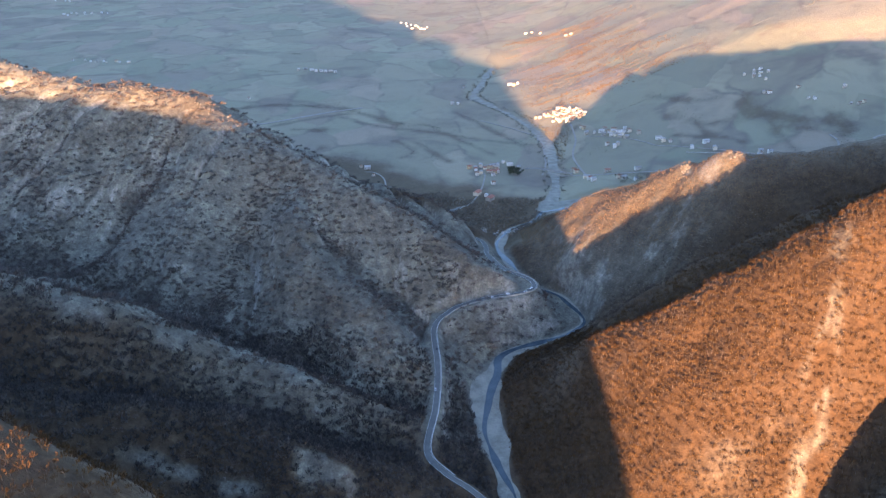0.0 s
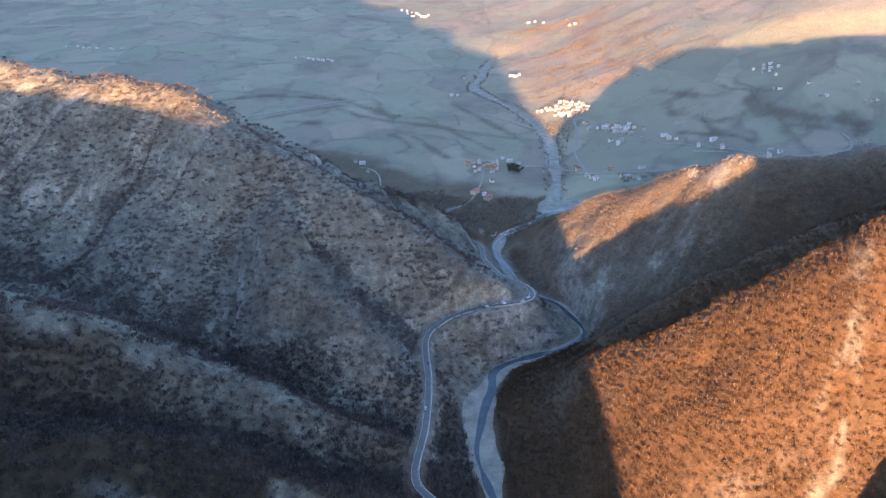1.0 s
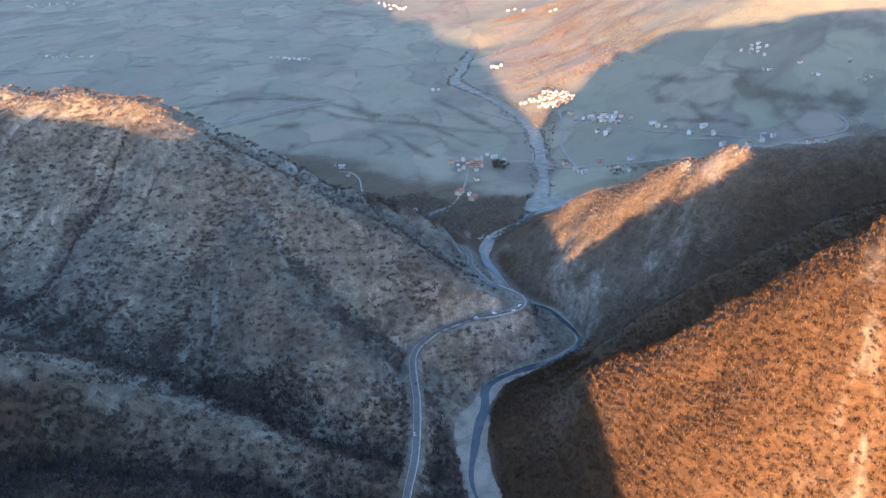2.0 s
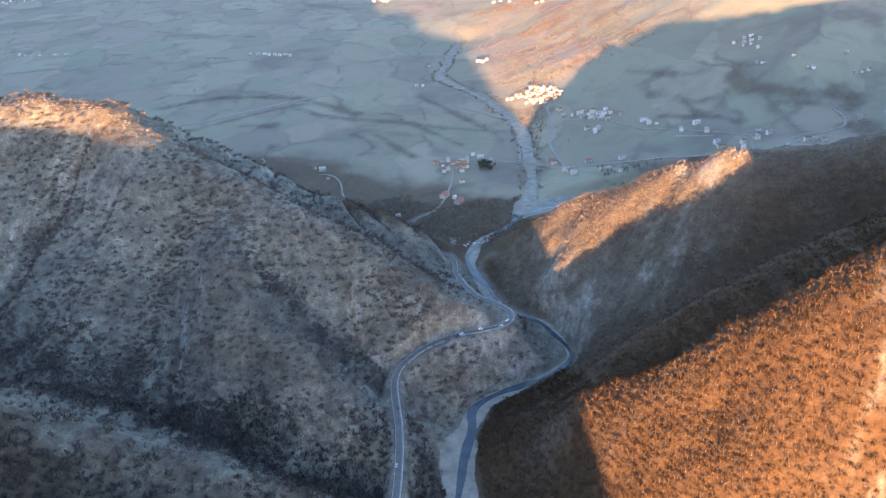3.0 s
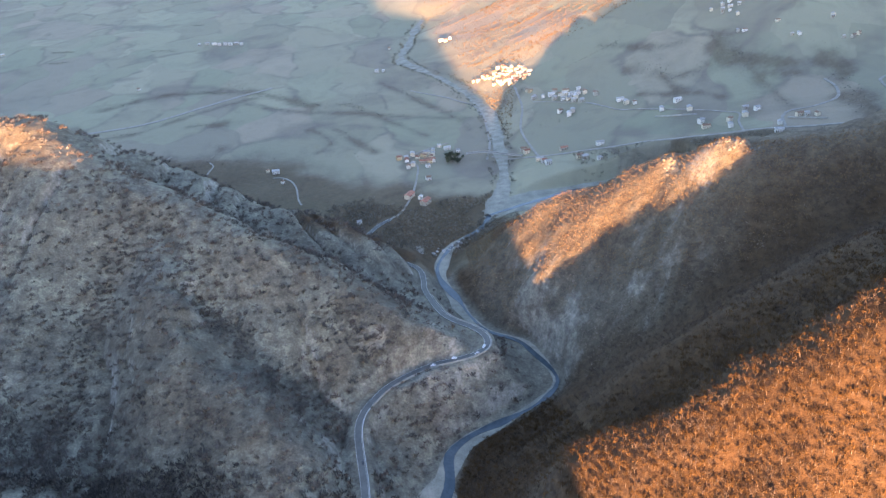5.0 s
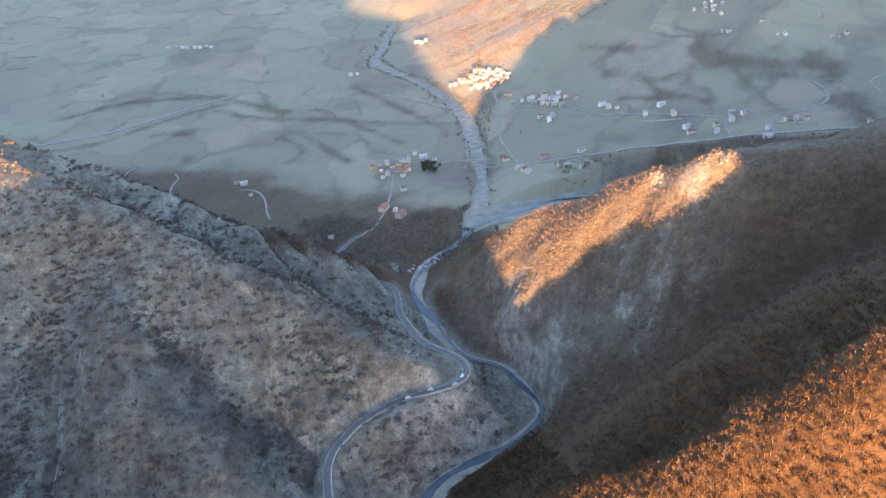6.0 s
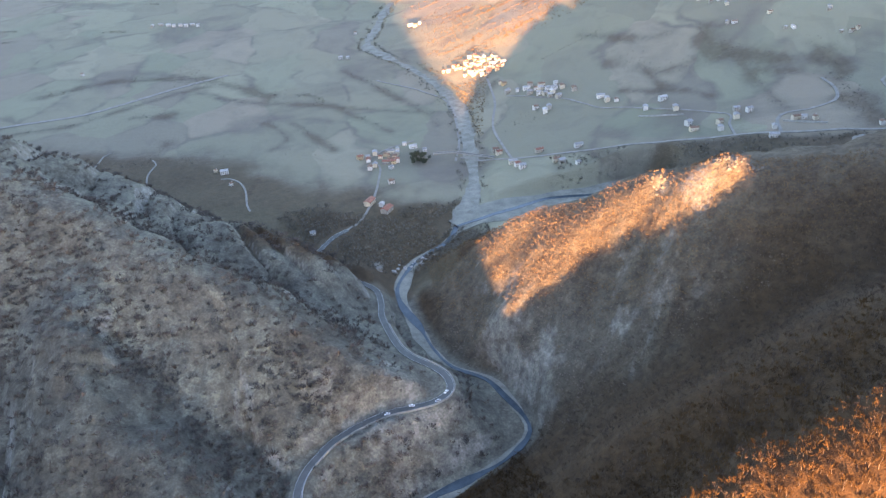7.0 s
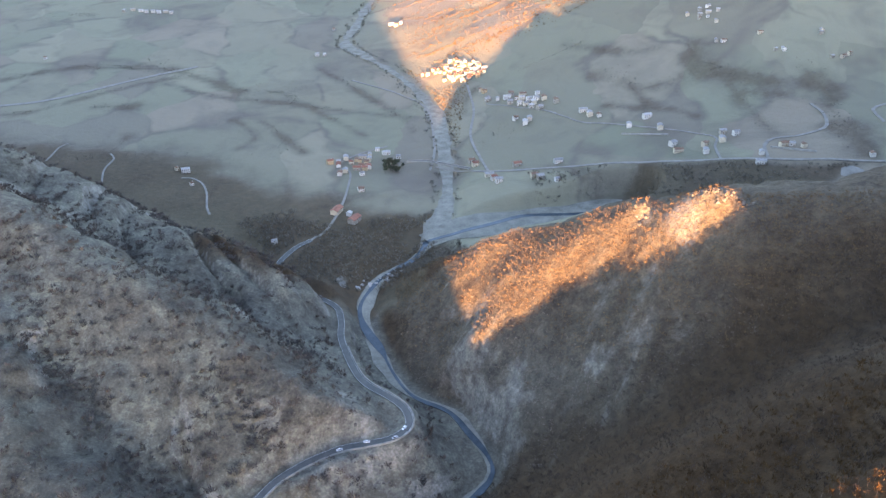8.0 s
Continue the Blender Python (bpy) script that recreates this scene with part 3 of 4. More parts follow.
wob = 1 + 0.5 * fbm(BED[:, 0], BED[:, 1], 30, 91, 3)
river_bed = tagged(ribbon("river_bed", BED, BED_WIDTH * wob, 0.45, GRAVEL, 2.0), "pale grey gravel bed winding through the gorge", "river bed", kind="structure")
SB_W = np.interp(np.arange(len(SIDE_BED)), [0, len(SIDE_BED) * 0.3, len(SIDE_BED) * 0.8, len(SIDE_BED)], [24, 38, 34, 20])
side_bed = tagged(ribbon("river_bed", SIDE_BED, SB_W * (1 + 0.15 * fbm(SIDE_BED[:, 0], SIDE_BED[:, 1], 30, 92, 3)), 0.40, GRAVEL, 2.0), "broad pale gravel bar behind the rocky ridge", "river bed", kind="structure")


def meander(line, widths, wave, amount, seed):
    """A thread of water that swings between the banks of a bed."""
    t = np.gradient(line[:, :2], axis=0)
    t /= np.linalg.norm(t, axis=1)[:, None]
    side = np.c_[t[:, 1], -t[:, 0]]
    s = np.r_[0, np.cumsum(np.linalg.norm(np.diff(line[:, :2], axis=0), axis=1))]
    k = np.clip(np.sin(s / wave * 6.283 + seed) + 0.5 * vnoise(s / 30, s * 0 + seed, 5), -1, 1) * amount
    return np.c_[line[:, :2] + side * (widths * 0.5 * k)[:, None], line[:, 2]]


low = BED[:, 1] < 850
stream_line = meander(BED[low], BED_WIDTH[low], 120, 0.6, 2.0)
stream_w = np.interp(stream_line[:, 1], [300, 470, 540, 600, 680, 740, 850], [5, 4.5, 4, 3.6, 3.4, 3.8, 3]) * (1 + 0.6 * fbm(stream_line[:, 0], stream_line[:, 1], 25, 77, 2))
stream = tagged(ribbon("stream", stream_line, stream_w, 0.62, WATER, 0.3), "blue-grey shallow water threading the gravel", "water", kind="structure")
road = tagged(ribbon("road", ROAD, 4.3, 0.55, ASPHALT, 1.2), "grey asphalt valley road hugging the slope", "road", kind="structure")
PAINT_LINES = [tagged(ribbon("road_edge_line", np.c_[ROAD[:, :2] + k * 1.92 * np.c_[np.gradient(ROAD[:, 1]), -np.gradient(ROAD[:, 0])] / np.hypot(np.gradient(ROAD[:, 0]), np.gradient(ROAD[:, 1]))[:, None], ROAD[:, 2]],
                             0.14, 0.58, PAINT, 0.02), "worn white edge line on the asphalt", "road marking", kind="structure") for k in (-1, 1)]


def offset_line(line, d):
    t = np.gradient(line[:, :2], axis=0)
    t /= np.linalg.norm(t, axis=1)[:, None]
    return np.c_[line[:, :2] + d * np.c_[t[:, 1], -t[:, 0]], line[:, 2]]


def stretch(line, y0, y1):
    return line[(line[:, 1] >= y0) & (line[:, 1] <= y1)]


bend = ROAD[(ROAD[:, 1] > 575) & (ROAD[:, 1] < 700)]
parapet = tagged(ribbon("road_wall", offset_line(bend, 2.6), 0.5, 1.1, CONCRETE, 2.4), "low pale concrete parapet round the bend", "wall", kind="structure")
cliff_wall = tagged(ribbon("retaining_wall", offset_line(ROAD[(ROAD[:, 1] > 583) & (ROAD[:, 1] < 606.5) & (ROAD[:, 0] < 66)], 3.3), 1.4, -0.4, CONCRETE, 4.0), "pale stone retaining wall below the road", "wall", kind="structure")
straight = ROAD[(ROAD[:, 1] > 395) & (ROAD[:, 1] < 575)]
rail = tagged(ribbon("guard_rail", offset_line(straight, 2.6), 0.25, 1.3, STEEL, 0.5), "galvanised steel guard rail beside the road", "guard rail", kind="structure")


def lane(name, pts, width, material, label):
    line = curve_through([(x, y, 0) for x, y in pts], 6)
    line[:, 2] = height(line[:, 0], line[:, 1])
    return tagged(ribbon(name, line, width, 0.6, material, 1.5), label, "road", kind="structure")


lane("road", [(131, 984), (159, 962), (190, 936), (235, 917), (278, 900), (346, 867), (375, 852), (411, 833), (445, 817), (520, 790)], 3.2, LANE, "pale grey main road along the foot of the fields")
lane("road", [(125, 978), (134, 1020), (137, 1051), (140, 1095), (141, 1134), (136, 1165), (122, 1197), (104, 1232), (60, 1280)], 2.6, LANE, "pale lane following the river bank")
lane("road", [(175, 933), (173, 986), (173, 1045), (186, 1110), (190, 1190)], 2.6, LANE, "pale lane climbing to the sunlit village")
lane("road", [(379, 851), (387, 874), (399, 882), (416, 878), (434, 879), (444, 885), (452, 906), (452, 927)], 2.8, LANE, "pale lane curving up the terraced fields")
lane("road", [(-99, 989), (-90, 987), (-80, 976), (-72, 953), (-68, 924), (-64, 911)], 1.8, LANE, "pale farm track bending round a lone house")
lane("road", [(-175, 1053), (-169, 1040), (-172, 1015), (-168, 983)], 1.6, LANE, "pale track bending below the fields")
lane("road", [(-223, 1086), (-229, 1076), (-230, 1060), (-232, 1043)], 1.6, LANE, "pale track bending below the fields")
lane("road", [(348, 867), (353, 890), (360, 908), (336, 935), (296, 971), (267, 995), (248, 1040), (226, 1075), (200, 1112)], 2.2, LANE, "pale lane past scattered houses")
lane("road", [(20, 850), (33, 872), (44, 910), (50, 950), (52, 985), (40, 1002), (60, 1030), (90, 1050)], 2.0, LANE, "pale lane through the hamlet")
lane("road", [(-900, 1250), (-600, 1215), (-420, 1212), (-333, 1220), (-277, 1238), (-224, 1278), (-165, 1320), (-135, 1348)], 6.5, LANE, "pale road across the open plain")
lane("road", [(480, 865), (484, 886), (491, 895), (520, 900), (600, 930)], 2.6, LANE, "pale lane leaving the main road")


def terrace_wall(a, b, label):
    line = resample([(*a, 0), (*b, 0)], 4)
    line[:, 2] = height(line[:, 0], line[:, 1])
    return tagged(ribbon("terrace_wall", line, 0.7, 1.3, CONCRETE, 2.6), label, "wall", kind="structure")


terrace_wall((294, 951), (328, 929), "long pale terrace wall below a white house")
terrace_wall((389, 868), (413, 843), "long pale garden wall beside the houses")

# water on the broad side bed
side_water = meander(SIDE_BED, SB_W, 150, 0.35, 1.0)
tagged(ribbon("stream", side_water, SB_W * 0.12, 0.56, WATER, 0.3), "pale blue shallow water on the broad gravel bar", "water", kind="structure")

# the road bridge over the upper river
bridge_line = curve_through([(105, 992, 10), (124, 987, 11.4), (142, 976, 11.4), (160, 962, 12.5)], 4)
tagged(ribbon("bridge_deck", bridge_line, 2.6, 0.6, ASPHALT, 1.0), "grey concrete road bridge over the gravel river", "bridge", kind="structure")
for k in (-1, 1):
    tagged(ribbon("bridge_wall", offset_line(bridge_line, 1.4 * k), 0.25, 1.0, CONCRETE, 1.2), "low concrete bridge parapet", "bridge", kind="structure")


# ---- buildings ----
def part(name, bm, material, parent, label=""):
    me = bpy.data.meshes.new(name)
    bm.to_mesh(me)
    bm.free()
    me.materials.append(material)
    ob = new(name, me)
    ob.parent = parent
    if label:
        tagged(ob, label)
    return ob


def box(bm, x0, y0, z0, x1, y1, z1):
    v = [bm.verts.new(p) for p in ((x0, y0, z0), (x1, y0, z0), (x1, y1, z0), (x0, y1, z0), (x0, y0, z1), (x1, y0, z1), (x1, y1, z1), (x0, y1, z1))]
    for f in ((3, 2, 1, 0), (4, 5, 6, 7), (0, 1, 5, 4), (1, 2, 6, 5), (2, 3, 7, 6), (3, 0, 4, 7)):
        bm.faces.new([v[i] for i in f])
    return v


def house_body(w, d, h, pitch):
    """Walls of a gabled house, ridge along x, sunk a little into sloping ground."""
    bm = bmesh.new()
    hw, hd, top = w / 2, d / 2, h + d / 2 * pitch
    s = [bm.verts.new(p) for p in ((-hw, -hd, -2.5), (-hw, hd, -2.5), (-hw, hd, h), (-hw, 0, top), (-hw, -hd, h))]
    e = [bm.verts.new((hw, v.co.y, v.co.z)) for v in s]
    bm.faces.new(s)
    bm.faces.new(e[::-1])
    for i in range(5):
        bm.faces.new((s[i], e[i], e[(i + 1) % 5], s[(i + 1) % 5]))
    bmesh.ops.recalc_face_normals(bm, faces=bm.faces)
    return bm


def house_roof(w, d, h, pitch, over=0.6, thick=0.28):
    bm = bmesh.new()
    hw, hd = w / 2 + over * 0.7, d / 2 + over
    eave, top = h - over * pitch + 0.06, h + d / 2 * pitch + 0.06
    ring = [(-hd, eave), (0, top), (hd, eave), (hd, eave + thick), (0, top + thick * 1.15), (-hd, eave + thick)]
    a = [bm.verts.new((-hw, y, z)) for y, z in ring]
    b = [bm.verts.new((hw, y, z)) for y, z in ring]
    for q in ((a[0], a[1], a[4], a[5]), (a[1], a[2], a[3], a[4]), (b[5], b[4], b[1], b[0]), (b[4], b[3], b[2], b[1])):
        bm.faces.new(q)
    for i in range(6):
        bm.faces.new((a[i], a[(i + 1) % 6], b[(i + 1) % 6], b[i]))
    bmesh.ops.recalc_face_normals(bm, faces=bm.faces)
    return bm


def ridge_tiles(w, d, h, pitch):
    bm = bmesh.new()
    top = h + d / 2 * pitch + 0.06 + 0.28 * 1.15
    box(bm, -w / 2 - 0.42, -0.18, top - 0.08, w / 2 + 0.42, 0.18, top + 0.12)
    return bm


BASES = {}


def house(wall, roof, w, d, h, x, y, turn, group, chimney=True, name="house", scale=0.58):
    key = (wall, roof, w, d, h, name, scale)
    z = float(height(np.array([x]), np.array([y]))[0])
    m = pose(x, y, z + 0.2, 0, 0, turn)
    if key in BASES:
        return tagged(copy_thing(BASES[key], m), group=group)
    pitch = 0.42
    root = new(name)
    root.matrix_basis = m @ Matrix.Diagonal((scale, scale, scale, 1))
    part("wall", house_body(w, d, h, pitch), WALLS[wall], root)
    r = part("roof", house_roof(w, d, h, pitch), ROOFS[roof], root)
    part("ridge", ridge_tiles(w, d, h, pitch), ROOFS[roof], r)
    if chimney:
        bm = bmesh.new()
        box(bm, w * 0.22, -d * 0.2, h, w * 0.22 + 0.8, -d * 0.2 + 0.7, h + d / 2 * pitch + 1.1)
        box(bm, w * 0.22 - 0.15, -d * 0.2 - 0.15, h + d / 2 * pitch + 1.1, w * 0.22 + 0.95, -d * 0.2 + 0.85, h + d / 2 * pitch + 1.3)
        part("chimney", bm, WALLS["stone"], r)
    n, floors = max(2, int(w // 3)), max(1, int(h // 2.8))
    for f in range(floors):
        for i in range(n):
            cx, cz = -w / 2 + (i + 0.5) * w / n, 1.0 + f * 2.8
            for side in (-1, 1):
                if f == 0 and i == n // 2 and side == -1:
                    bm = bmesh.new()
                    box(bm, cx - 0.6, side * d / 2 - 0.08, 0, cx + 0.6, side * d / 2 + 0.08, 2.2)
                    part("door", bm, DOOR, root)
                    continue
                bm = bmesh.new()
                box(bm, cx - 0.62, side * d / 2 - 0.07, cz - 0.08, cx + 0.62, side * d / 2 + 0.07, cz + 1.5)
                win = part("window", bm, WALLS["white"] if wall != "white" else WALLS["stone"], root)
                bm = bmesh.new()
                box(bm, cx - 0.5, side * d / 2 - 0.09, cz + 0.04, cx + 0.5, side * d / 2 + 0.09, cz + 1.38)
                part("pane", bm, GLASS, win)
    words = {"white": "white rendered", "cream": "cream rendered", "ochre": "ochre rendered", "stone": "grey stone"}[wall]
    tiles = {"red": "red tiled", "brown": "weathered brown tiled", "grey": "grey slate", "pale": "pale sheet-metal"}[roof]
    size = "small" if w < 8 else "long" if w > 12 else "two-storey" if h > 5.5 else "low"
    tagged(root, "%s %s %s with a %s roof" % (size, words, "barn" if name == "barn" else "tower" if "tower" in name else "house", tiles), "building" if name != "house" else "house", group)
    BASES[key] = root
    return root


SIZES = [(7, 6, 4.6), (9, 7, 5.8), (10, 8, 6.2), (13, 7, 5.0)]
rng = random.Random(7)


def village(group, places, walls, roofs, turn=None, scale=0.58):
    for x, y in places:
        w, d, h = rng.choice(SIZES)
        house(rng.choice(walls), rng.choice(roofs), w, d, h, x, y, rng.choice((0, 90, 10, -12, 80, 25)) if turn is None else turn + rng.uniform(-8, 8), group, scale=scale)


# the hamlet across the bridge and the red-roofed farm below it
house("cream", "red", 19, 11, 6.0, 40, 898, 62, "farm buildings", False, "barn")
house("stone", "red", 19, 11, 6.0, 54, 881, 58, "farm buildings", False, "barn")
house("white", "pale", 7, 6, 4.6, 50, 892, 60, "farm buildings", False)
village("hamlet houses", [(34, 1008), (42, 1010), (49, 1018), (54, 1007), (59, 1013), (65, 1021), (71, 1014), (64, 997), (70, 994), (63, 977), (48, 985), (43, 978), (72, 1026), (59, 991), (42, 1000), (68, 1004)], ["cream", "ochre", "white", "stone"], ["brown", "red", "grey"])
house("ochre", "red", 9, 7, 5.8, 66, 990, 0, "hamlet houses")
house("ochre", "brown", 5, 5, 10.5, 62, 1001, 0, "hamlet houses", False, "tower")
house("white", "brown", 9, 7, 5.8, 61, 938, 15, "hamlet houses")
house("white", "pale", 7, 6, 4.6, 80, 1040, 0, "hamlet houses")
house("white", "grey", 7, 6, 4.6, 99, 1018, 0, "hamlet houses")
house("white", "pale", 13, 7, 5.0, 88, 1030, 10, "hamlet houses")
house("white", "pale", 13, 8, 5.8, -97, 1003, 8, "lone houses on the plain")
house("white", "brown", 5, 5, 4.6, -87, 971, 40, "lone houses on the plain")
house("cream", "brown", 5, 5, 4.6, -106, 1008, 40, "lone houses on the plain")
house("white", "grey", 7, 6, 4.6, -8, 853, 20, "lone houses on the plain")
house("white", "pale", 9, 7, 5.8, 16, 1394, 10, "lone houses on the plain")
house("white", "pale", 7, 6, 4.6, 26, 1394, 10, "lone houses on the plain")
house("white", "brown", 7, 6, 4.6, 39, 1525, 0, "lone houses on the plain")
# along the main road and up the terraces
village("roadside houses", [(164, 979), (166, 970), (175, 925), (173, 936), (178, 917), (199, 943), (211, 906), (223, 896), (232, 929), (207, 911)], ["cream", "white", "white", "stone"], ["red", "brown", "grey"], 10)
village("houses on the terraces", [(286, 994), (279, 1001), (276, 1013), (304, 962), (326, 944), (325, 910), (325, 897), (347, 896), (343, 884), (368, 911), (376, 903), (362, 897), (378, 860), (371, 846), (404, 863), (410, 856), (399, 866), (447, 824)],
        ["white", "cream", "stone", "white"], ["brown", "grey", "grey"])
house("white", "pale", 13, 8, 5.8, 323, 970, 12, "houses on the terraces")
village("hillside hamlet", [(202, 1120), (212, 1113), (221, 1107), (226, 1112), (229, 1096), (236, 1100), (239, 1083), (241, 1069), (249, 1089), (237, 1062), (243, 1051), (260, 1054), (224, 1029), (229, 1033), (218, 1047), (229, 1081), (221, 1091), (252, 1072), (233, 1090), (245, 1077), (234, 1074)], ["white", "cream", "stone"], ["grey", "brown", "pale"])
# the village in the last sun
spots = []
while len(spots) < 46:
    a, d = rng.uniform(0, 6.283), rng.uniform(0, 1) ** 0.5
    q = (186 + 27 * d * math.cos(a) + 5 * d * math.sin(a), 1229 - 28 * d * math.cos(a) + 30 * d * math.sin(a))
    if all(math.hypot(q[0] - o[0], q[1] - o[1]) > 5.0 for o in spots):
        spots.append(q)
village("sunlit village", spots + [(204, 1122), (200, 1153), (203, 1146), (146, 1258), (152, 1252)], ["white", "cream", "stone", "stone", "ochre"], ["brown", "brown", "red", "grey"], scale=0.5)
# far hamlets on the plain
village("far hamlet", [(-268, 1668), (-258, 1660), (-248, 1662), (-238, 1656), (-228, 1660), (-218, 1652), (-282, 1676), (-295, 1670)], ["white", "stone"], ["grey", "pale"])
village("far village", [(-760, 1772), (-745, 1764), (-730, 1768), (-720, 1756), (-700, 1760), (-690, 1752), (-775, 1780), (-800, 1776), (-670, 1750)], ["white", "cream"], ["grey", "pale", "brown"])
village("distant village", [(-1150, 2600), (-1130, 2590), (-1110, 2604), (-1160, 2570), (-1100, 2580), (-1085, 2596), (-1140, 2550), (-1330, 2900), (-1300, 2910), (-1280, 2895), (-1060, 2610), (-1040, 2600)], ["white"], ["pale", "grey"])
village("distant village", [(-120, 2390), (-104, 2370), (-90, 2345), (-76, 2330), (-68, 2300), (-60, 2270), (-84, 2280), (-100, 2320), (-50, 2262), (-44, 2290)], ["white", "cream"], ["pale", "grey"])
village("upper village", [(130, 1495), (138, 1503), (124, 1510), (197, 1983), (211, 1977), (227, 1944), (267, 1807), (277, 1803)], ["white", "cream"], ["brown", "pale", "red"])
village("hill village", [(425, 1117), (428, 1124), (433, 1115), (437, 1124), (432, 1135), (441, 1136), (419, 1135), (446, 1121), (436, 1100), (422, 1064), (428, 1060), (462, 1055), (505, 1021), (507, 1024), (462, 1020), (468, 1016),
                         (506, 979), (512, 980), (498, 983), (561, 996)], ["white", "stone", "cream"], ["grey", "pale", "brown"], scale=0.42)
house("white", "brown", 7, 6, 4.6, -337, 1402, 0, "lone houses on the plain")


# ---- cars on the valley road ----
def car_paint(name, c):
    m, nt, b = shader(name, 0.3)
    b.inputs["Base Color"].default_value = (*c, 1)
    b.inputs["Coat Weight"].default_value = 0.6
    return m


TYRE = varied("tyre_rubber", (0.015, 0.015, 0.015), (0.03, 0.03, 0.03), 0.2, 0.9, 0.0)


def car(x, y, z, turn, paint, label):
    root = new("car")
    root.matrix_basis = pose(x, y, z, 0, 0, turn) @ Matrix.Diagonal((0.75, 0.75, 0.75, 1))
    bm = bmesh.new()
    prof = [(-2.0, 0.35), (-2.05, 0.8), (-1.3, 0.92), (1.75, 0.98), (2.0, 0.85), (2.0, 0.35)]
    a = [bm.verts.new((px, -0.86, pz)) for px, pz in prof]
    b = [bm.verts.new((px, 0.86, pz)) for px, pz in prof]
    bm.faces.new(a), bm.faces.new(b[::-1])
    for i in range(6):
        bm.faces.new((a[i], b[i], b[(i + 1) % 6], a[(i + 1) % 6]))
    bmesh.ops.recalc_face_normals(bm, faces=bm.faces)
    part("body", bm, paint, root)
    bm = bmesh.new()
    v = box(bm, -1.2, -0.8, 0.9, 1.5, 0.8, 1.45)
    for i in (4, 5, 6, 7):
        v[i].co.x *= 0.66
        v[i].co.y *= 0.85
    cabin = part("cabin", bm, GLASS, root)
    bm = bmesh.new()
    box(bm, -0.82, -0.70, 1.44, 1.0, 0.70, 1.50)
    part("roof_panel", bm, paint, cabin)
    for wx in (-1.25, 1.25):
        for wy in (-0.8, 0.8):
            bm = bmesh.new()
            bmesh.ops.create_cone(bm, cap_ends=True, segments=12, radius1=0.33, radius2=0.33, depth=0.22, matrix=pose(wx, wy, 0.33, 90))
            part("wheel", bm, TYRE, root)
    return tagged(root, label, "car", "cars on the valley road")


WHITE_CAR, GREY_CAR, DARK_CAR = car_paint("white_car_paint", (0.8, 0.8, 0.8)), car_paint("silver_car_paint", (0.45, 0.46, 0.48)), car_paint("dark_car_paint", (0.03, 0.035, 0.05))
for want, side, paint, label in (((41, 606), 1.0, WHITE_CAR, "white hatchback driving along the grey road"), ((55, 606), -1.0, WHITE_CAR, "white hatchback driving along the grey road"), ((69, 607), 1.0, GREY_CAR, "silver hatchback nearing the hairpin bend"),
                                 ((73, 610), -1.0, WHITE_CAR, "white hatchback in the hairpin bend"), ((-6, 530), 1.0, DARK_CAR, "dark hatchback on the straight road"), ((-5, 480), -1.0, GREY_CAR, "silver hatchback on the straight road")):
    i = int(np.argmin(np.hypot(ROAD[:, 0] - want[0], ROAD[:, 1] - want[1])))
    t = ROAD[i + 1] - ROAD[i - 1]
    t /= np.hypot(t[0], t[1])
    car(ROAD[i, 0] + t[1] * side, ROAD[i, 1] - t[0] * side, ROAD[i, 2] + 0.56, math.degrees(math.atan2(t[1], t[0])), paint, label)


# ---- boulders of the old weir ----
ROCK = varied("weir_rock", (0.22, 0.21, 0.20), (0.40, 0.39, 0.37), 1.5, 0.9, 0.4)


def boulder(x, y, r, seed):
    bm = bmesh.new()
    bmesh.ops.create_icosphere(bm, subdivisions=2, radius=r)
    for v in bm.verts:
        v.co *= 1 + 0.35 * noise.noise(v.co / r * 1.3 + Vector((seed * 3.1, 0, 0)))
        v.co.z *= 0.7
    me = bpy.data.meshes.new("boulder")
    bm.to_mesh(me)
    bm.free()
    me.materials.append(ROCK)
    ob = new("boulder", me)
    ob.matrix_basis = pose(x, y, float(height(np.array([x]), np.array([y]))[0]) + 0.3 + r * 0.2, 0, 0, seed * 47)
    return tagged(ob, "grey boulder lying in the river at the old weir", "boulder", "boulders at the weir")


for k in range(22):
    t = k / 21
    boulder(54 + 30 * t + rng.uniform(-3, 3), 786 + 16 * t + rng.uniform(-5, 5), rng.uniform(0.7, 1.7), k)


def bare_patch(x, y, rx, ry, label):
    """A bare sandy patch: a low uneven mound over the ground."""
    n = 28
    ring = [(x + rx * (1 + 0.2 * math.sin(3 * a + x)) * math.cos(a), y + ry * (1 + 0.15 * math.sin(2 * a + y)) * math.sin(a)) for a in (6.2832 * i / n for i in range(n))]
    rows = [ring, [(x + (px - x) * 0.55, y + (py - y) * 0.55) for px, py in ring]]
    pts = np.array(rows[0] + rows[1] + [(x, y)])
    z = height(pts[:, 0], pts[:, 1]) + np.r_[np.full(n, -0.3), np.full(n, 0.75), 0.9]
    faces = [(i, (i + 1) % n, n + (i + 1) % n, n + i) for i in range(n)]
    ob = mesh_object("sand_patch", np.c_[pts, z], faces, LANE, smooth=True)
    bm = bmesh.new()
    bm.from_mesh(ob.data)
    bm.verts.ensure_lookup_table()
    for i in range(n):
        bm.faces.new((bm.verts[n + i], bm.verts[n + (i + 1) % n], bm.verts[2 * n]))
    bm.to_mesh(ob.data)
    bm.free()
    return tagged(ob, label, "ground", kind="structure")


bare_patch(424, 812, 9, 8, "pale bare gravel yard beside the main road")
bare_patch(43, 788, 4, 10, "pale sandy bank beside the river")


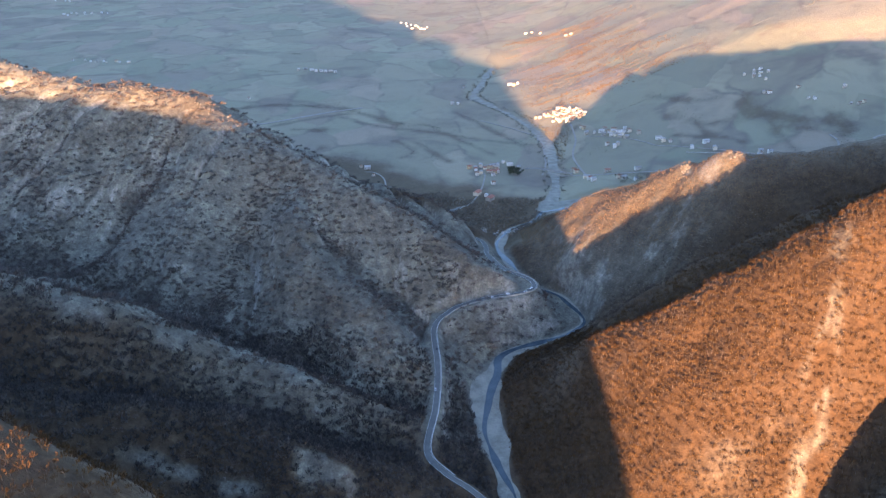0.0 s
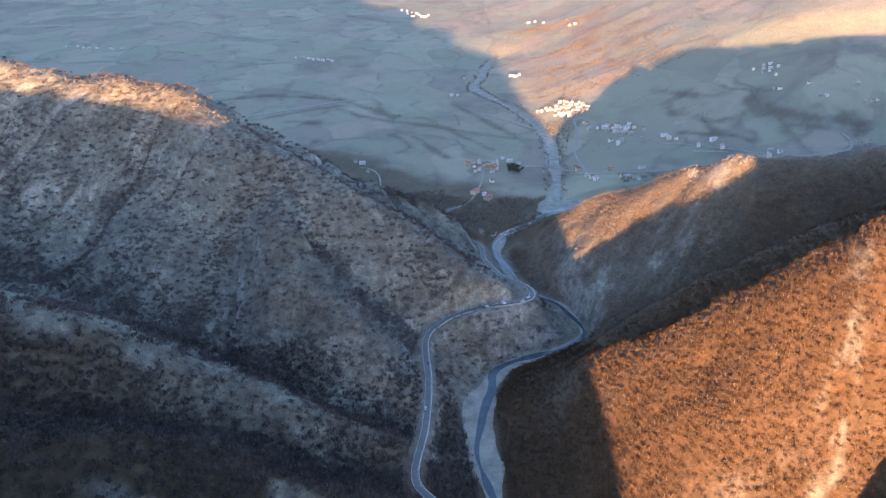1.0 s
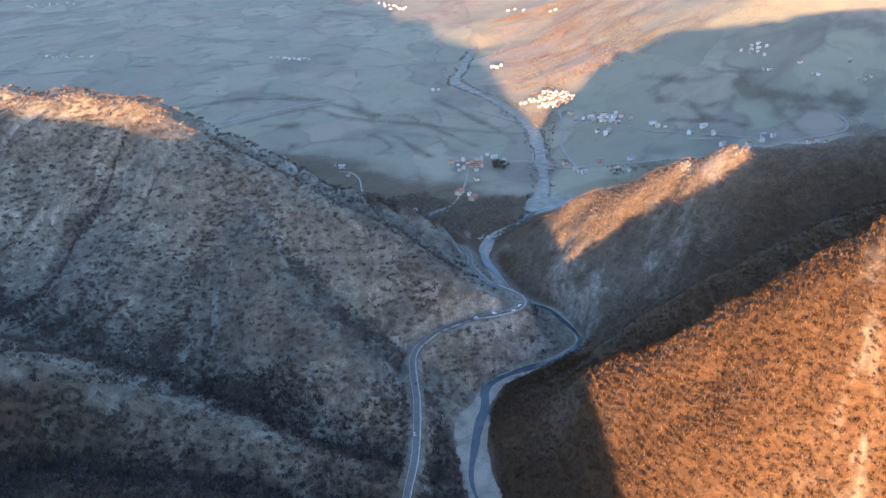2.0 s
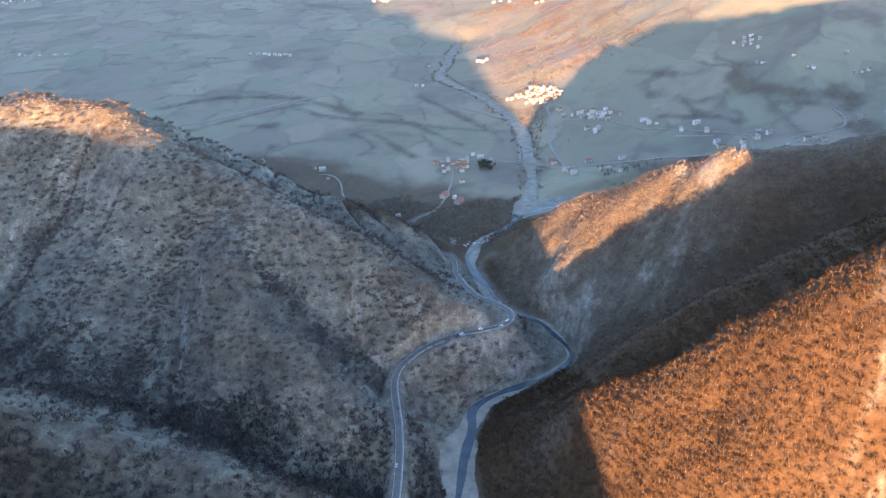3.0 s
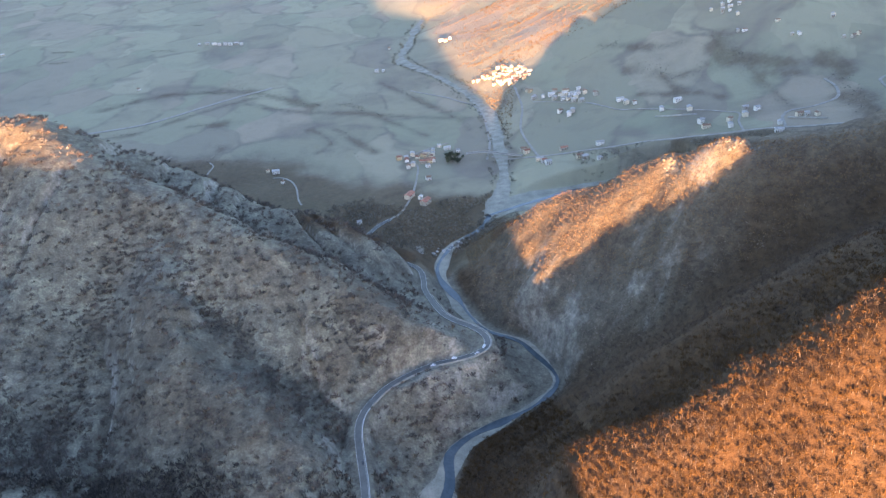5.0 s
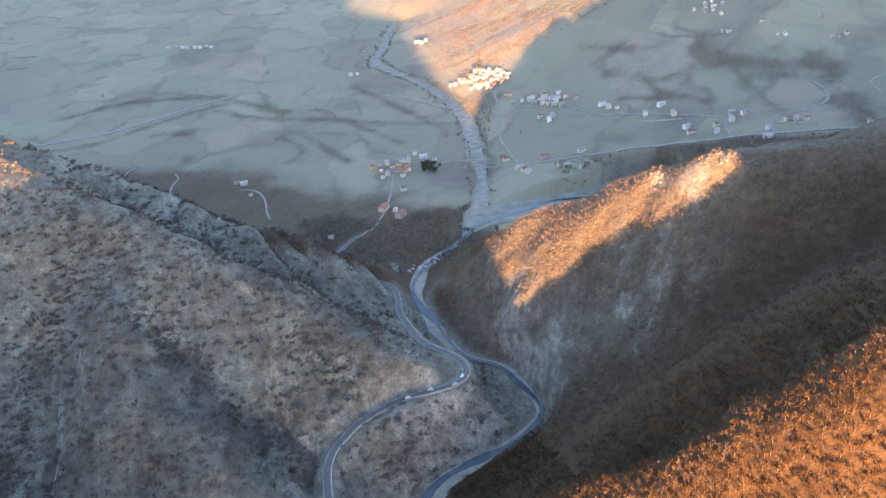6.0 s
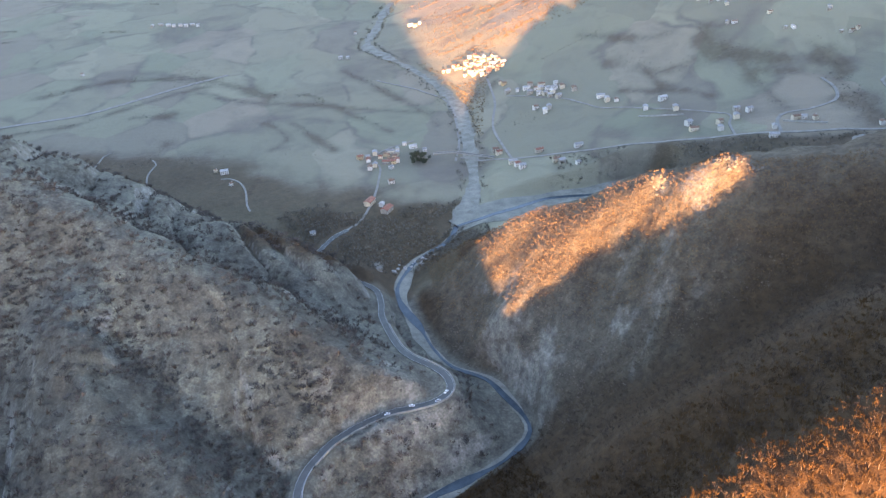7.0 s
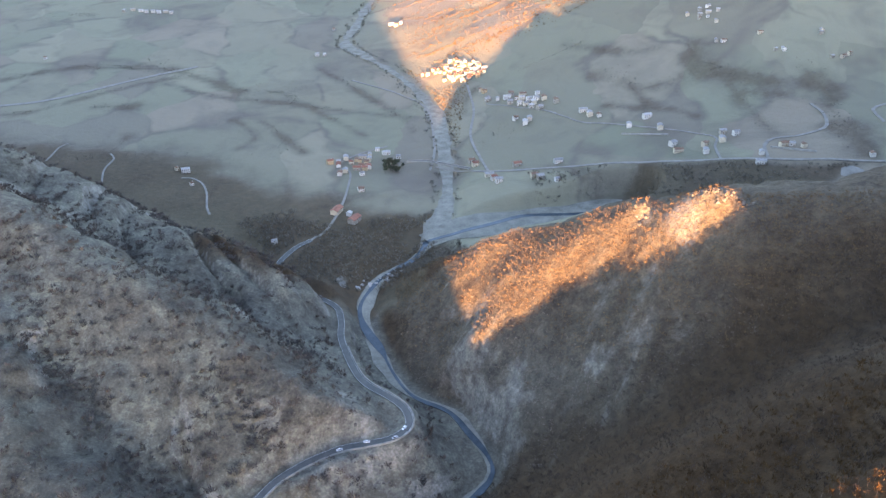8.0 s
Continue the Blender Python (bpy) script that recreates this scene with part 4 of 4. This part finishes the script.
# ---- trees and scrub ----
def spray_tree(seed, tall, wide, sprays, limbs, low=0.25, fine=1.0, broad=1.0):
    """Quads of one tree: tapered trunk and limbs, then sprays of twigs and leaves. Returns corners (n, 4, 3) and how many of them are wood."""
    r = np.random.RandomState(seed)
    quads = []

    def bough(a, b, ra, rb):
        a, b = np.array(a), np.array(b)
        d = (b - a) / np.linalg.norm(b - a)
        u = np.cross(d, (0.3, 0.9, 0.2))
        u /= np.linalg.norm(u)
        v = np.cross(d, u)
        ring = [(math.cos(k * 2.0944), math.sin(k * 2.0944)) for k in range(3)]
        for k in range(3):
            (c0, s0), (c1, s1) = ring[k], ring[(k + 1) % 3]
            quads.append([a + ra * (c0 * u + s0 * v), a + ra * (c1 * u + s1 * v), b + rb * (c1 * u + s1 * v), b + rb * (c0 * u + s0 * v)])
    fork = (r.uniform(-0.1, 0.1) * wide, r.uniform(-0.1, 0.1) * wide, tall * 0.42)
    bough((0, 0, -0.6), fork, 0.035 * tall, 0.022 * tall)
    for k in range(limbs):
        a = 6.283 * (k + r.uniform(-0.3, 0.3)) / limbs
        bough(fork, (wide * 0.33 * math.cos(a), wide * 0.33 * math.sin(a), tall * r.uniform(0.7, 0.95)), 0.018 * tall, 0.006 * tall)
    wood = len(quads)
    lobes = [(0.28 * wide * math.cos(a), 0.28 * wide * math.sin(a), tall * r.uniform(0.5, 0.78)) for a in r.uniform(0, 6.283, 5)]
    for k in range(sprays):
        d = r.normal(size=3)
        d /= np.linalg.norm(d)
        lobe = np.array(lobes[k % 5])
        c = lobe + d * np.array((0.27 * wide, 0.27 * wide, 0.22 * tall)) * r.uniform(0.35, 1.0)
        c[2] = max(c[2], low * tall)
        out = c - np.array((0, 0, tall * 0.35))
        out = out / np.linalg.norm(out) + r.normal(size=3) * 0.3 + np.array((0, 0, 0.5))
        out /= np.linalg.norm(out)
        s = np.cross(out, r.normal(size=3))
        s /= np.linalg.norm(s)
        ln, wd = r.uniform(0.26, 0.50) * wide * fine, r.uniform(0.036, 0.075) * wide * fine * broad
        quads.append([c - out * ln * 0.5 - s * wd * 0.35, c - out * ln * 0.2 + s * wd, c + out * ln * 0.6 + s * wd * 0.2, c + out * ln * 0.3 - s * wd])
    return np.array(quads), wood


def quad_mesh(name, corners, wood_flags, leaf, bark=BARK):
    """One mesh from an array of quads (n, 4, 3)."""
    me = bpy.data.meshes.new(name)
    n = len(corners)
    me.vertices.add(4 * n)
    me.vertices.foreach_set("co", corners.reshape(-1).astype(np.float32))
    me.loops.add(4 * n)
    me.loops.foreach_set("vertex_index", np.arange(4 * n, dtype=np.int32))
    me.polygons.add(n)
    me.polygons.foreach_set("loop_start", np.arange(0, 4 * n, 4, dtype=np.int32))
    me.polygons.foreach_set("loop_total", np.full(n, 4, dtype=np.int32))
    me.materials.append(leaf)
    me.materials.append(bark)
    me.polygons.foreach_set("material_index", wood_flags.astype(np.int32))
    me.update(calc_edges=True)
    return me


def wood_of(name, places, sizes, kinds, leaf, label, category, seed):
    """Many trees joined into one thing that nobody could count."""
    r = np.random.RandomState(seed)
    z = height(places[:, 0], places[:, 1])
    pick = r.randint(len(kinds), size=len(places))
    turn = r.uniform(0, 6.283, len(places))
    blocks, flags = [], []
    for k, (quads, wood) in enumerate(kinds):
        j = np.nonzero(pick == k)[0]
        if not len(j):
            continue
        c, s = np.cos(turn[j])[:, None, None], np.sin(turn[j])[:, None, None]
        q = quads[None] * sizes[j][:, None, None, None]
        x, y = q[..., 0] * c - q[..., 1] * s, q[..., 0] * s + q[..., 1] * c
        b = np.stack([x + places[j, 0][:, None, None], y + places[j, 1][:, None, None], q[..., 2] + z[j][:, None, None]], -1)
        blocks.append(b.reshape(-1, 4, 3))
        flags.append(np.tile(np.arange(len(quads)) < wood, len(j)))
    ob = new(name, quad_mesh(name, np.vstack(blocks), np.concatenate(flags), leaf))
    return tagged(ob, label, category, kind="stuff")


def scatter(x0, x1, y0, y1, gap, seed):
    r = np.random.RandomState(seed)
    X, Y = np.meshgrid(np.arange(x0, x1, gap), np.arange(y0, y1, gap))
    p = np.c_[X.ravel(), Y.ravel()]
    return p + r.uniform(-0.48, 0.48, p.shape) * gap, r.uniform(0, 1, len(p))


def clear_of(p, road=5.5, bed=2.0):
    x, y = p[:, 0], p[:, 1]
    ok = nearest(x, y, ROAD, 20)[0] > road
    ok &= nearest(x, y, BED, 40)[0] > np.interp(y, BED[::-1, 1], BED_WIDTH[::-1]) / 2 + bed
    return ok & (nearest(x, y, SIDE_BED, 40)[0] > 19)


OAKS = [spray_tree(100 + k, 3.9, 3.3, 23, 1, broad=0.72) for k in range(6)]
THIN_OAKS = [spray_tree(150 + k, 3.9, 3.3, 16, 1, broad=0.5) for k in range(6)]
BUSHES = [spray_tree(200 + k, 3.6, 5.4, 30, 1, 0.10, 0.9, 0.8) for k in range(6)]
RAVINE_TREES = [spray_tree(250 + k, 4.2, 4.2, 20, 1, 0.2, 1.1) for k in range(5)]
FAR_TREES = [spray_tree(300 + k, 3.4, 3.4, 14, 1, 0.15, 1.2) for k in range(5)]

bed_x = lambda y: np.interp(y, BED[::-1, 1], BED[::-1, 0])

# the rust-brown oak wood on the eastern hill and the thinner wood on the rocky ridge
p, u = scatter(45, 330, 325, 600, 2.4, 11)
tone = fbm(p[:, 0], p[:, 1], 45, 401, 3)
on_spur = nearest(p[:, 0], p[:, 1], np.array(LINES["pale_spur"], float), 60)[0]
keep = (p[:, 0] > bed_x(p[:, 1]) + 6) & clear_of(p, 5.5, 0.8) & (u < 0.93 - 0.3 * (tone > 0.6)) & (u < np.interp(on_spur, [3, 9], [0.5, 1]))
east = p[keep]
near_patch = (east[:, 0] > 150) & (east[:, 0] < 232) & (east[:, 1] > 418) & (east[:, 1] < 482)
singles = np.nonzero(near_patch)[0][:300]
rest = np.setdiff1d(np.arange(len(east)), singles)
rs = np.random.RandomState(5)
size = rs.uniform(0.6, 1.1, len(east))
# Oaks beyond the crest take the shade-toned twigs instead of rust leaves.
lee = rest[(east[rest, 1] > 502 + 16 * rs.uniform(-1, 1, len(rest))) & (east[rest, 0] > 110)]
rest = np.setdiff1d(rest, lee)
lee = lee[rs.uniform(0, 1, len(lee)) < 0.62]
wood_of("ravine_oak_wood", east[lee], size[lee] * 0.9, THIN_OAKS, SHADE_TONED_OAK, "thin oak wood on the back of the hill, twigs toned for shade", "wood", 30)
bare_oaks = rs.uniform(0, 1, len(rest)) < 0.28 + 0.25 * fbm(east[rest, 0], east[rest, 1], 26, 403, 3)
wood_of("oak_wood", east[rest[~bare_oaks]], size[rest[~bare_oaks]], OAKS, RUST_LEAF, "dense oak wood keeping its rust-brown winter leaves on the hill", "wood", 21)
wood_of("bare_oak_wood", east[rest[bare_oaks]], size[rest[bare_oaks]], OAKS, BROWN_TWIG, "leafless dark brown oaks among the rust-brown ones", "wood", 34)
p, u = scatter(-230, -60, 196, 262, 3.4, 20)
p = p[u < 0.85]
wood_of("near_oak_wood", p, rs.uniform(0.8, 1.2, len(p)), OAKS, RUST_LEAF, "rust-brown oaks on the near hilltop catching the sun", "wood", 35)
single_kinds = []
for k, (quads, wood) in enumerate(OAKS):
    single_kinds.append((quad_mesh("trunk", quads[:wood], np.ones(wood), RUST_LEAF), quad_mesh("crown", quads[wood:], np.zeros(len(quads) - wood), RUST_LEAF)))
zs = height(east[singles, 0], east[singles, 1])
for i, z in zip(singles, zs):
    trunk_mesh, crown_mesh = single_kinds[i % 6]
    tree = new("oak_tree")
    s = float(size[i])
    tree.matrix_basis = pose(east[i, 0], east[i, 1], z, 0, 0, rs.uniform(0, 360)) @ Matrix.Diagonal((s, s, s * rs.uniform(0.9, 1.15), 1))
    for nm, me in (("trunk", trunk_mesh), ("crown", crown_mesh)):
        new(nm, me).parent = tree
    tagged(tree, "oak with rust-brown winter leaves on the hillside", "tree", "oaks on the crest")

p, u = scatter(80, 330, 560, 800, 1.95, 12)
tone = fbm(p[:, 0], p[:, 1], 40, 411, 3)
rib = vnoise((0.80 * p[:, 0] - 0.6 * p[:, 1] + 6 * fbm(p[:, 0], p[:, 1], 40, 83, 2)) / 6, (0.6 * p[:, 0] + 0.8 * p[:, 1]) / 60, 81)
keep = (p[:, 0] > bed_x(p[:, 1]) + 8) & clear_of(p) & (p[:, 1] > 578) & (p[:, 1] < np.interp(p[:, 0], [93, 114, 164, 203, 236, 278, 305, 405], [800, 772, 728, 690, 658, 633, 620, 612])) & (u < np.clip(0.95 - 0.25 * tone - 0.7 * step(0.25, 0.7, rib + 0.8 * fbm(p[:, 0], p[:, 1], 16, 85, 3)) * step(115, 85, tent(p[:, 0], p[:, 1])) - 0.8 * np.exp(-((p[:, 0] - 240) ** 2 / 120 + (p[:, 1] - 642) ** 2 / 60)) - 0.8 * np.exp(-((p[:, 0] - 209) ** 2 / 30 + (p[:, 1] - 668) ** 2 / 30)), 0.06, 0.97))
p = p[keep]
# Warm leaves near the sunlit crest, haze-greyed twigs on the shaded face below.
near_crest = (nearest(p[:, 0], p[:, 1], resample(LINES["ridge_east"], 10), 80)[0] + 8 * fbm(p[:, 0], p[:, 1], 25, 413, 3) < 62 + 22 * np.random.RandomState(61).uniform(-1, 1, len(p)))
wood_of("ridge_wood", p[near_crest], rs.uniform(0.42, 0.72, near_crest.sum()), THIN_OAKS, RIDGE_LEAF, "russet oak wood along the rocky ridge", "wood", 32)
p = p[~near_crest]
p = p[rs.uniform(0, 1, len(p)) < 0.7]
wood_of("hillside_wood", p, rs.uniform(0.42, 0.75, len(p)), THIN_OAKS, HAZED_OAK, "thin oak wood between bare rock, greyed for shade and haze", "wood", 22)

# scrub on the western slopes
p, u = scatter(-480, 100, 330, 960, 4.4, 13)
tone = fbm(p[:, 0], p[:, 1], 55, 421, 3) + 0.6 * fbm(p[:, 0], p[:, 1], 14, 423, 2)
tone = tone + 0.8 * step(0.55, 1.0, 1 - np.abs(vnoise((fall_line(p[:, 0], p[:, 1]) + 8 * fbm(p[:, 0], p[:, 1], 70, 21, 3)) / 24, p[:, 1] / 190, 31)) * 1.6)
tone = tone + 0.5 * step(500, 420, p[:, 1]) - 0.7 * step(26, 8, nearest(p[:, 0], p[:, 1], resample(LINES["ridge_west"], 12), 60)[0])
for gully in ("gully_a", "gully_b", "gully_c", "gully_d", "gully_f"):
    tone = tone + 0.8 * step(13, 3, nearest(p[:, 0], p[:, 1], resample(LINES[gully], 10), 30)[0])
h0 = tent(p[:, 0], p[:, 1])
crest_y = np.interp(p[:, 0], [-450, -300, -213, -119, -50, 23, 66], [835, 805, 785, 728, 668, 630, 618])
tone = tone - 0.2 * step(6, 20, p[:, 1] - crest_y) * (p[:, 0] > -250)
keep = (p[:, 0] < bed_x(p[:, 1]) - 7) & clear_of(p, 6.5) & (hill_mask(p[:, 0], p[:, 1], h0) > 0.6) & (u < np.clip(0.56 + 0.36 * tone, 0.10, 0.95) * (1 - 0.75 * pale_patches(p[:, 0], p[:, 1])))
p = p[keep]
big = rs.uniform(0.50, 0.95, len(p)) + 0.30 * (rs.uniform(0, 1, len(p)) < 0.3)
red = rs.uniform(0, 1, len(p)) < 0.45 + 0.3 * fbm(p[:, 0], p[:, 1], 70, 425, 2)
wood_of("scrub", p[~red], big[~red], BUSHES, GREY_TWIG, "leafless grey-brown scrub dotted over dry grass slopes", "scrub", 23)
wood_of("russet_scrub", p[red], big[red], BUSHES, RUSSET_TWIG, "leafless russet-brown scrub dotted over dry grass slopes", "scrub", 36)

p, u = scatter(-420, 30, 540, 770, 2.6, 37)
depth = np.minimum.reduce([nearest(p[:, 0], p[:, 1], resample(LINES[k], 10), 30)[0] for k in ("gully_a", "gully_b", "gully_c", "gully_d", "gully_f")]) + 3 * fbm(p[:, 0], p[:, 1], 14, 427, 3)
p = p[(u < 0.5 * step(15, 3, depth)) & clear_of(p, 6.5)]
wood_of("gully_thicket", p, rs.uniform(0.45, 0.8, len(p)), BUSHES, DUSK_TWIG, "dark leafless thicket filling the gullies of the slope", "scrub", 38)

# pale outcrops on the western slopes
def rock_block(seed):
    """Quads of a rough block with a sloping top."""
    r = np.random.RandomState(seed)
    c = np.array([(-1, -1, -0.6), (1, -1, -0.6), (1, 1, -0.6), (-1, 1, -0.6), (-0.7, -0.6, 0.7), (0.7, -0.6, 0.5), (0.7, 0.7, 0.9), (-0.6, 0.7, 1.0)]) * r.uniform(0.5, 1.2, (8, 3))
    return np.array([[c[i] for i in f] for f in ((4, 5, 6, 7), (0, 1, 5, 4), (1, 2, 6, 5), (2, 3, 7, 6), (3, 0, 4, 7))]), 0


ROCKS = [rock_block(600 + k) for k in range(8)]
p, u = scatter(-480, 95, 350, 880, 3.4, 19)
tone = fbm(p[:, 0], p[:, 1], 40, 461, 3) + 0.6 * fbm(p[:, 0], p[:, 1], 10, 463, 2)
nose = np.exp(-((p[:, 0] - 45) ** 2 + (p[:, 1] - 622) ** 2) / 900)
keep = (p[:, 0] < bed_x(p[:, 1]) - 7) & clear_of(p, 5) & (hill_mask(p[:, 0], p[:, 1], tent(p[:, 0], p[:, 1])) > 0.6) & (u < np.clip(0.02 + 0.2 * tone + 0.8 * nose, 0.0, 0.8))
p = p[keep]
wood_of("rock_outcrops", p, rs.uniform(0.3, 0.85, len(p)), ROCKS, OUTCROP, "pale limestone outcrops breaking through the dry grass", "rock", 28)

# crags along the two crests
crag = []
for line, lo, hi, n in ((LINES["ridge_east"], 228, 252, 60), (LINES["ridge_east"], 206, 212, 18), (LINES["ridge_west"], -450, -150, 160)):
    fine_line = resample(line, 1.5)
    fine_line = fine_line[(fine_line[:, 0] > lo) & (fine_line[:, 0] < hi)]
    at = fine_line[rs.randint(len(fine_line), size=n), :2]
    crag.append(at + np.c_[rs.normal(0, 2.5, n), -np.abs(rs.normal(0, 5, n))])
p = np.vstack(crag)
wood_of("crags", p, rs.uniform(0.5, 1.2, len(p)), ROCKS, OUTCROP, "pale rocky crags along the ridge crests", "rock", 29)

# the bare wood where the gorge opens, the belt below the main road, river-bank trees
p, u = scatter(-40, 135, 780, 925, 3.4, 14)
keep = clear_of(p, 6, 0.5) & (u < 0.85) & (p[:, 1] < 893 + 14 * fbm(p[:, 0], p[:, 1], 26, 431, 3)) & (np.hypot(p[:, 0] - 47, p[:, 1] - 890) > 22) & (p[:, 0] > (850 - p[:, 1]) * 0.5 - 20)
a = p[keep]
p, u = scatter(205, 520, 790, 940, 3.8, 15)
main = np.interp(p[:, 0], [159, 190, 235, 278, 346, 375, 411, 445, 520], [962, 936, 917, 900, 867, 852, 833, 817, 790])
b = p[clear_of(p) & (u < 0.55) & (p[:, 1] < main - 8) & (p[:, 1] > main - 60) & (p[:, 1] > 815)]
bank = offset_line(BED, 0)[BED[:, 1] > 900]
p = np.vstack([np.c_[bank[:, 0] + k * (np.interp(bank[:, 1], [900, 1140, 1740], [8, 10.5, 9]) + 3 * vnoise(bank[:, 1] / 9, bank[:, 1] * 0 + k, 3)), bank[:, 1]] for k in (-1, 1, 1.3, -1.3)])
c = p[rs.uniform(0, 1, len(p)) < 0.45]
shaded_bank = BED[(BED[:, 1] > 800) & (BED[:, 1] < 842)]
c = np.vstack([c] + [offset_line(shaded_bank, k)[:, :2] + rs.normal(0, 0.7, (len(shaded_bank), 2)) for k in (-5.5, -3.4, 3.4, 5.0, -4.4, 4.2)])
p = np.vstack([a, b, c])
wood_of("valley_wood", p, rs.uniform(0.7, 1.3, len(p)), FAR_TREES, HEDGE_TWIG, "leafless brown trees along the river and the valley foot", "wood", 24)

# hedgerows and thickets over the plain
rows = []
hr = np.random.RandomState(31)
for k in range(22):
    x0, y0 = hr.uniform(-900, 760), 900 * (2.6 ** hr.uniform(0, 1.0))
    ang = hr.normal(0, 0.5)
    n = int(hr.uniform(8, 34))
    s = np.arange(3 * n) * 0.55
    bend_k = hr.normal(0, 0.008)
    line = np.c_[x0 + s * np.cos(ang + bend_k * s), y0 + s * np.sin(ang + bend_k * s)]
    rows.append(line + hr.normal(0, 3.6, line.shape) * (0.6 + 0.8 * np.abs(vnoise(s / 25, s * 0 + k, 7)))[:, None])
for k in range(24):
    x0, y0 = hr.uniform(-800, 760), 950 * (2.3 ** hr.uniform(0, 1.0))
    n = int(hr.uniform(20, 50))
    rows.append(np.c_[x0 + hr.normal(0, 14, n), y0 + hr.normal(0, 12, n)])
for k in range(16):
    x0, y0 = hr.uniform(120, 520), hr.uniform(1120, 2000)
    s = np.arange(int(hr.uniform(20, 70))) * 1.4
    line = np.c_[x0 + s, y0 + s * hr.normal(0.05, 0.12)]
    rows.append(line + hr.normal(0, 0.9, line.shape))
for line, half in BANDS:
    n = int(len(line) * half * 0.35)
    rows.append(line[hr.randint(len(line), size=n), :2] + hr.normal(0, half * 0.55, (n, 2)))
p = np.vstack(rows)
flat_land = (hill_mask(p[:, 0], p[:, 1], tent(p[:, 0], p[:, 1])) < 0.3) & clear_of(p, 7)
p = p[flat_land]
wood_of("hedgerows", p, hr.uniform(0.26, 0.55, len(p)), FAR_TREES, HEDGE_TWIG, "leafless brown hedgerows and thickets between the fields", "hedge", 25)

# the wood in the ravines under the flight, and the russet trees round the sunlit village
p, u = scatter(-420, 40, 300, 530, 3.4, 16)
tone = fbm(p[:, 0], p[:, 1], 50, 441, 3)
# Densest along the ravine floors, where the darkened twigs stand in for shade.
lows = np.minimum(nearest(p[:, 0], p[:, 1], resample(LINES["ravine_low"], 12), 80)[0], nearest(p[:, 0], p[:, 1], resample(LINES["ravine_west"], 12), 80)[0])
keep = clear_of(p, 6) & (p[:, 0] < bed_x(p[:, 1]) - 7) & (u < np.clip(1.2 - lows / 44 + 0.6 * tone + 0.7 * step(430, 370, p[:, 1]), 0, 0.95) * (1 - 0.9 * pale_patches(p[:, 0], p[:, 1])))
p = p[keep]
wood_of("ravine_wood", p, rs.uniform(0.8, 1.35, len(p)), RAVINE_TREES, SHADE_DARK_TWIG, "leafless wood filling the ravines, twigs darkened for their shade", "wood", 26)
p, u = scatter(-420, 0, 500, 650, 3.6, 40)
lows = nearest(p[:, 0], p[:, 1], resample(LINES["ravine_west"], 12), 80)[0] + 10 * fbm(p[:, 0], p[:, 1], 30, 443, 3)
p = p[clear_of(p, 6) & (u < np.clip(1.1 - lows / 32, 0, 0.85))]
wood_of("ravine_thicket", p, rs.uniform(0.7, 1.2, len(p)), RAVINE_TREES, DUSK_TWIG, "leafless grey-brown thicket along the foot of the slope", "scrub", 41)
rows = []
for k in range(90):
    x0, y0 = hr.uniform(130, 330), hr.uniform(1255, 1900)
    s = np.arange(int(hr.uniform(14, 60))) * 1.6
    line = np.c_[x0 + s, y0 + s * hr.normal(0.05, 0.12)]
    rows.append(line + hr.normal(0, 2.6, line.shape))
q, u = scatter(146, 200, 1040, 1200, 3.0, 17)
rows.append(q[(u < 0.6) & (np.abs(q[:, 0] - 158 - 0.10 * (q[:, 1] - 1050)) < 3 + 0.11 * (q[:, 1] - 1040))])
q, u = scatter(120, 420, 1250, 1900, 5.0, 18)
rows.append(q[u < np.clip(0.5 * fbm(q[:, 0], q[:, 1], 70, 451, 3) + 0.12, 0.03, 0.6)])
p = np.vstack(rows)
p = p[clear_of(p, 6)]
wood_of("russet_copse", p, hr.uniform(0.4, 0.85, len(p)), FAR_TREES, RIDGE_LEAF, "russet trees and hedges on the sunlit fields", "wood", 27)

# evergreens beside the hamlet
er = np.random.RandomState(41)
for k, (x, y) in enumerate([(90 + 11 * a * math.cos(b), 992 + 17 * a * math.sin(b)) for a, b in zip(er.uniform(0, 1, 26) ** 0.5, er.uniform(0, 6.283, 26))]):
    quads, wood = spray_tree(500 + k, 6.0, 4.2, 90, 3, 0.1, 1.1)
    z = float(height(np.array([x]), np.array([y]))[0])
    tree = new("evergreen_tree")
    tree.matrix_basis = pose(x, y, z)
    new("trunk", quad_mesh("trunk", quads[:wood], np.ones(wood), EVERGREEN)).parent = tree
    new("crown", quad_mesh("crown", quads[wood:], np.zeros(len(quads) - wood), EVERGREEN)).parent = tree
    tagged(tree, "dark evergreen tree beside the hamlet", "tree", "evergreens by the hamlet")
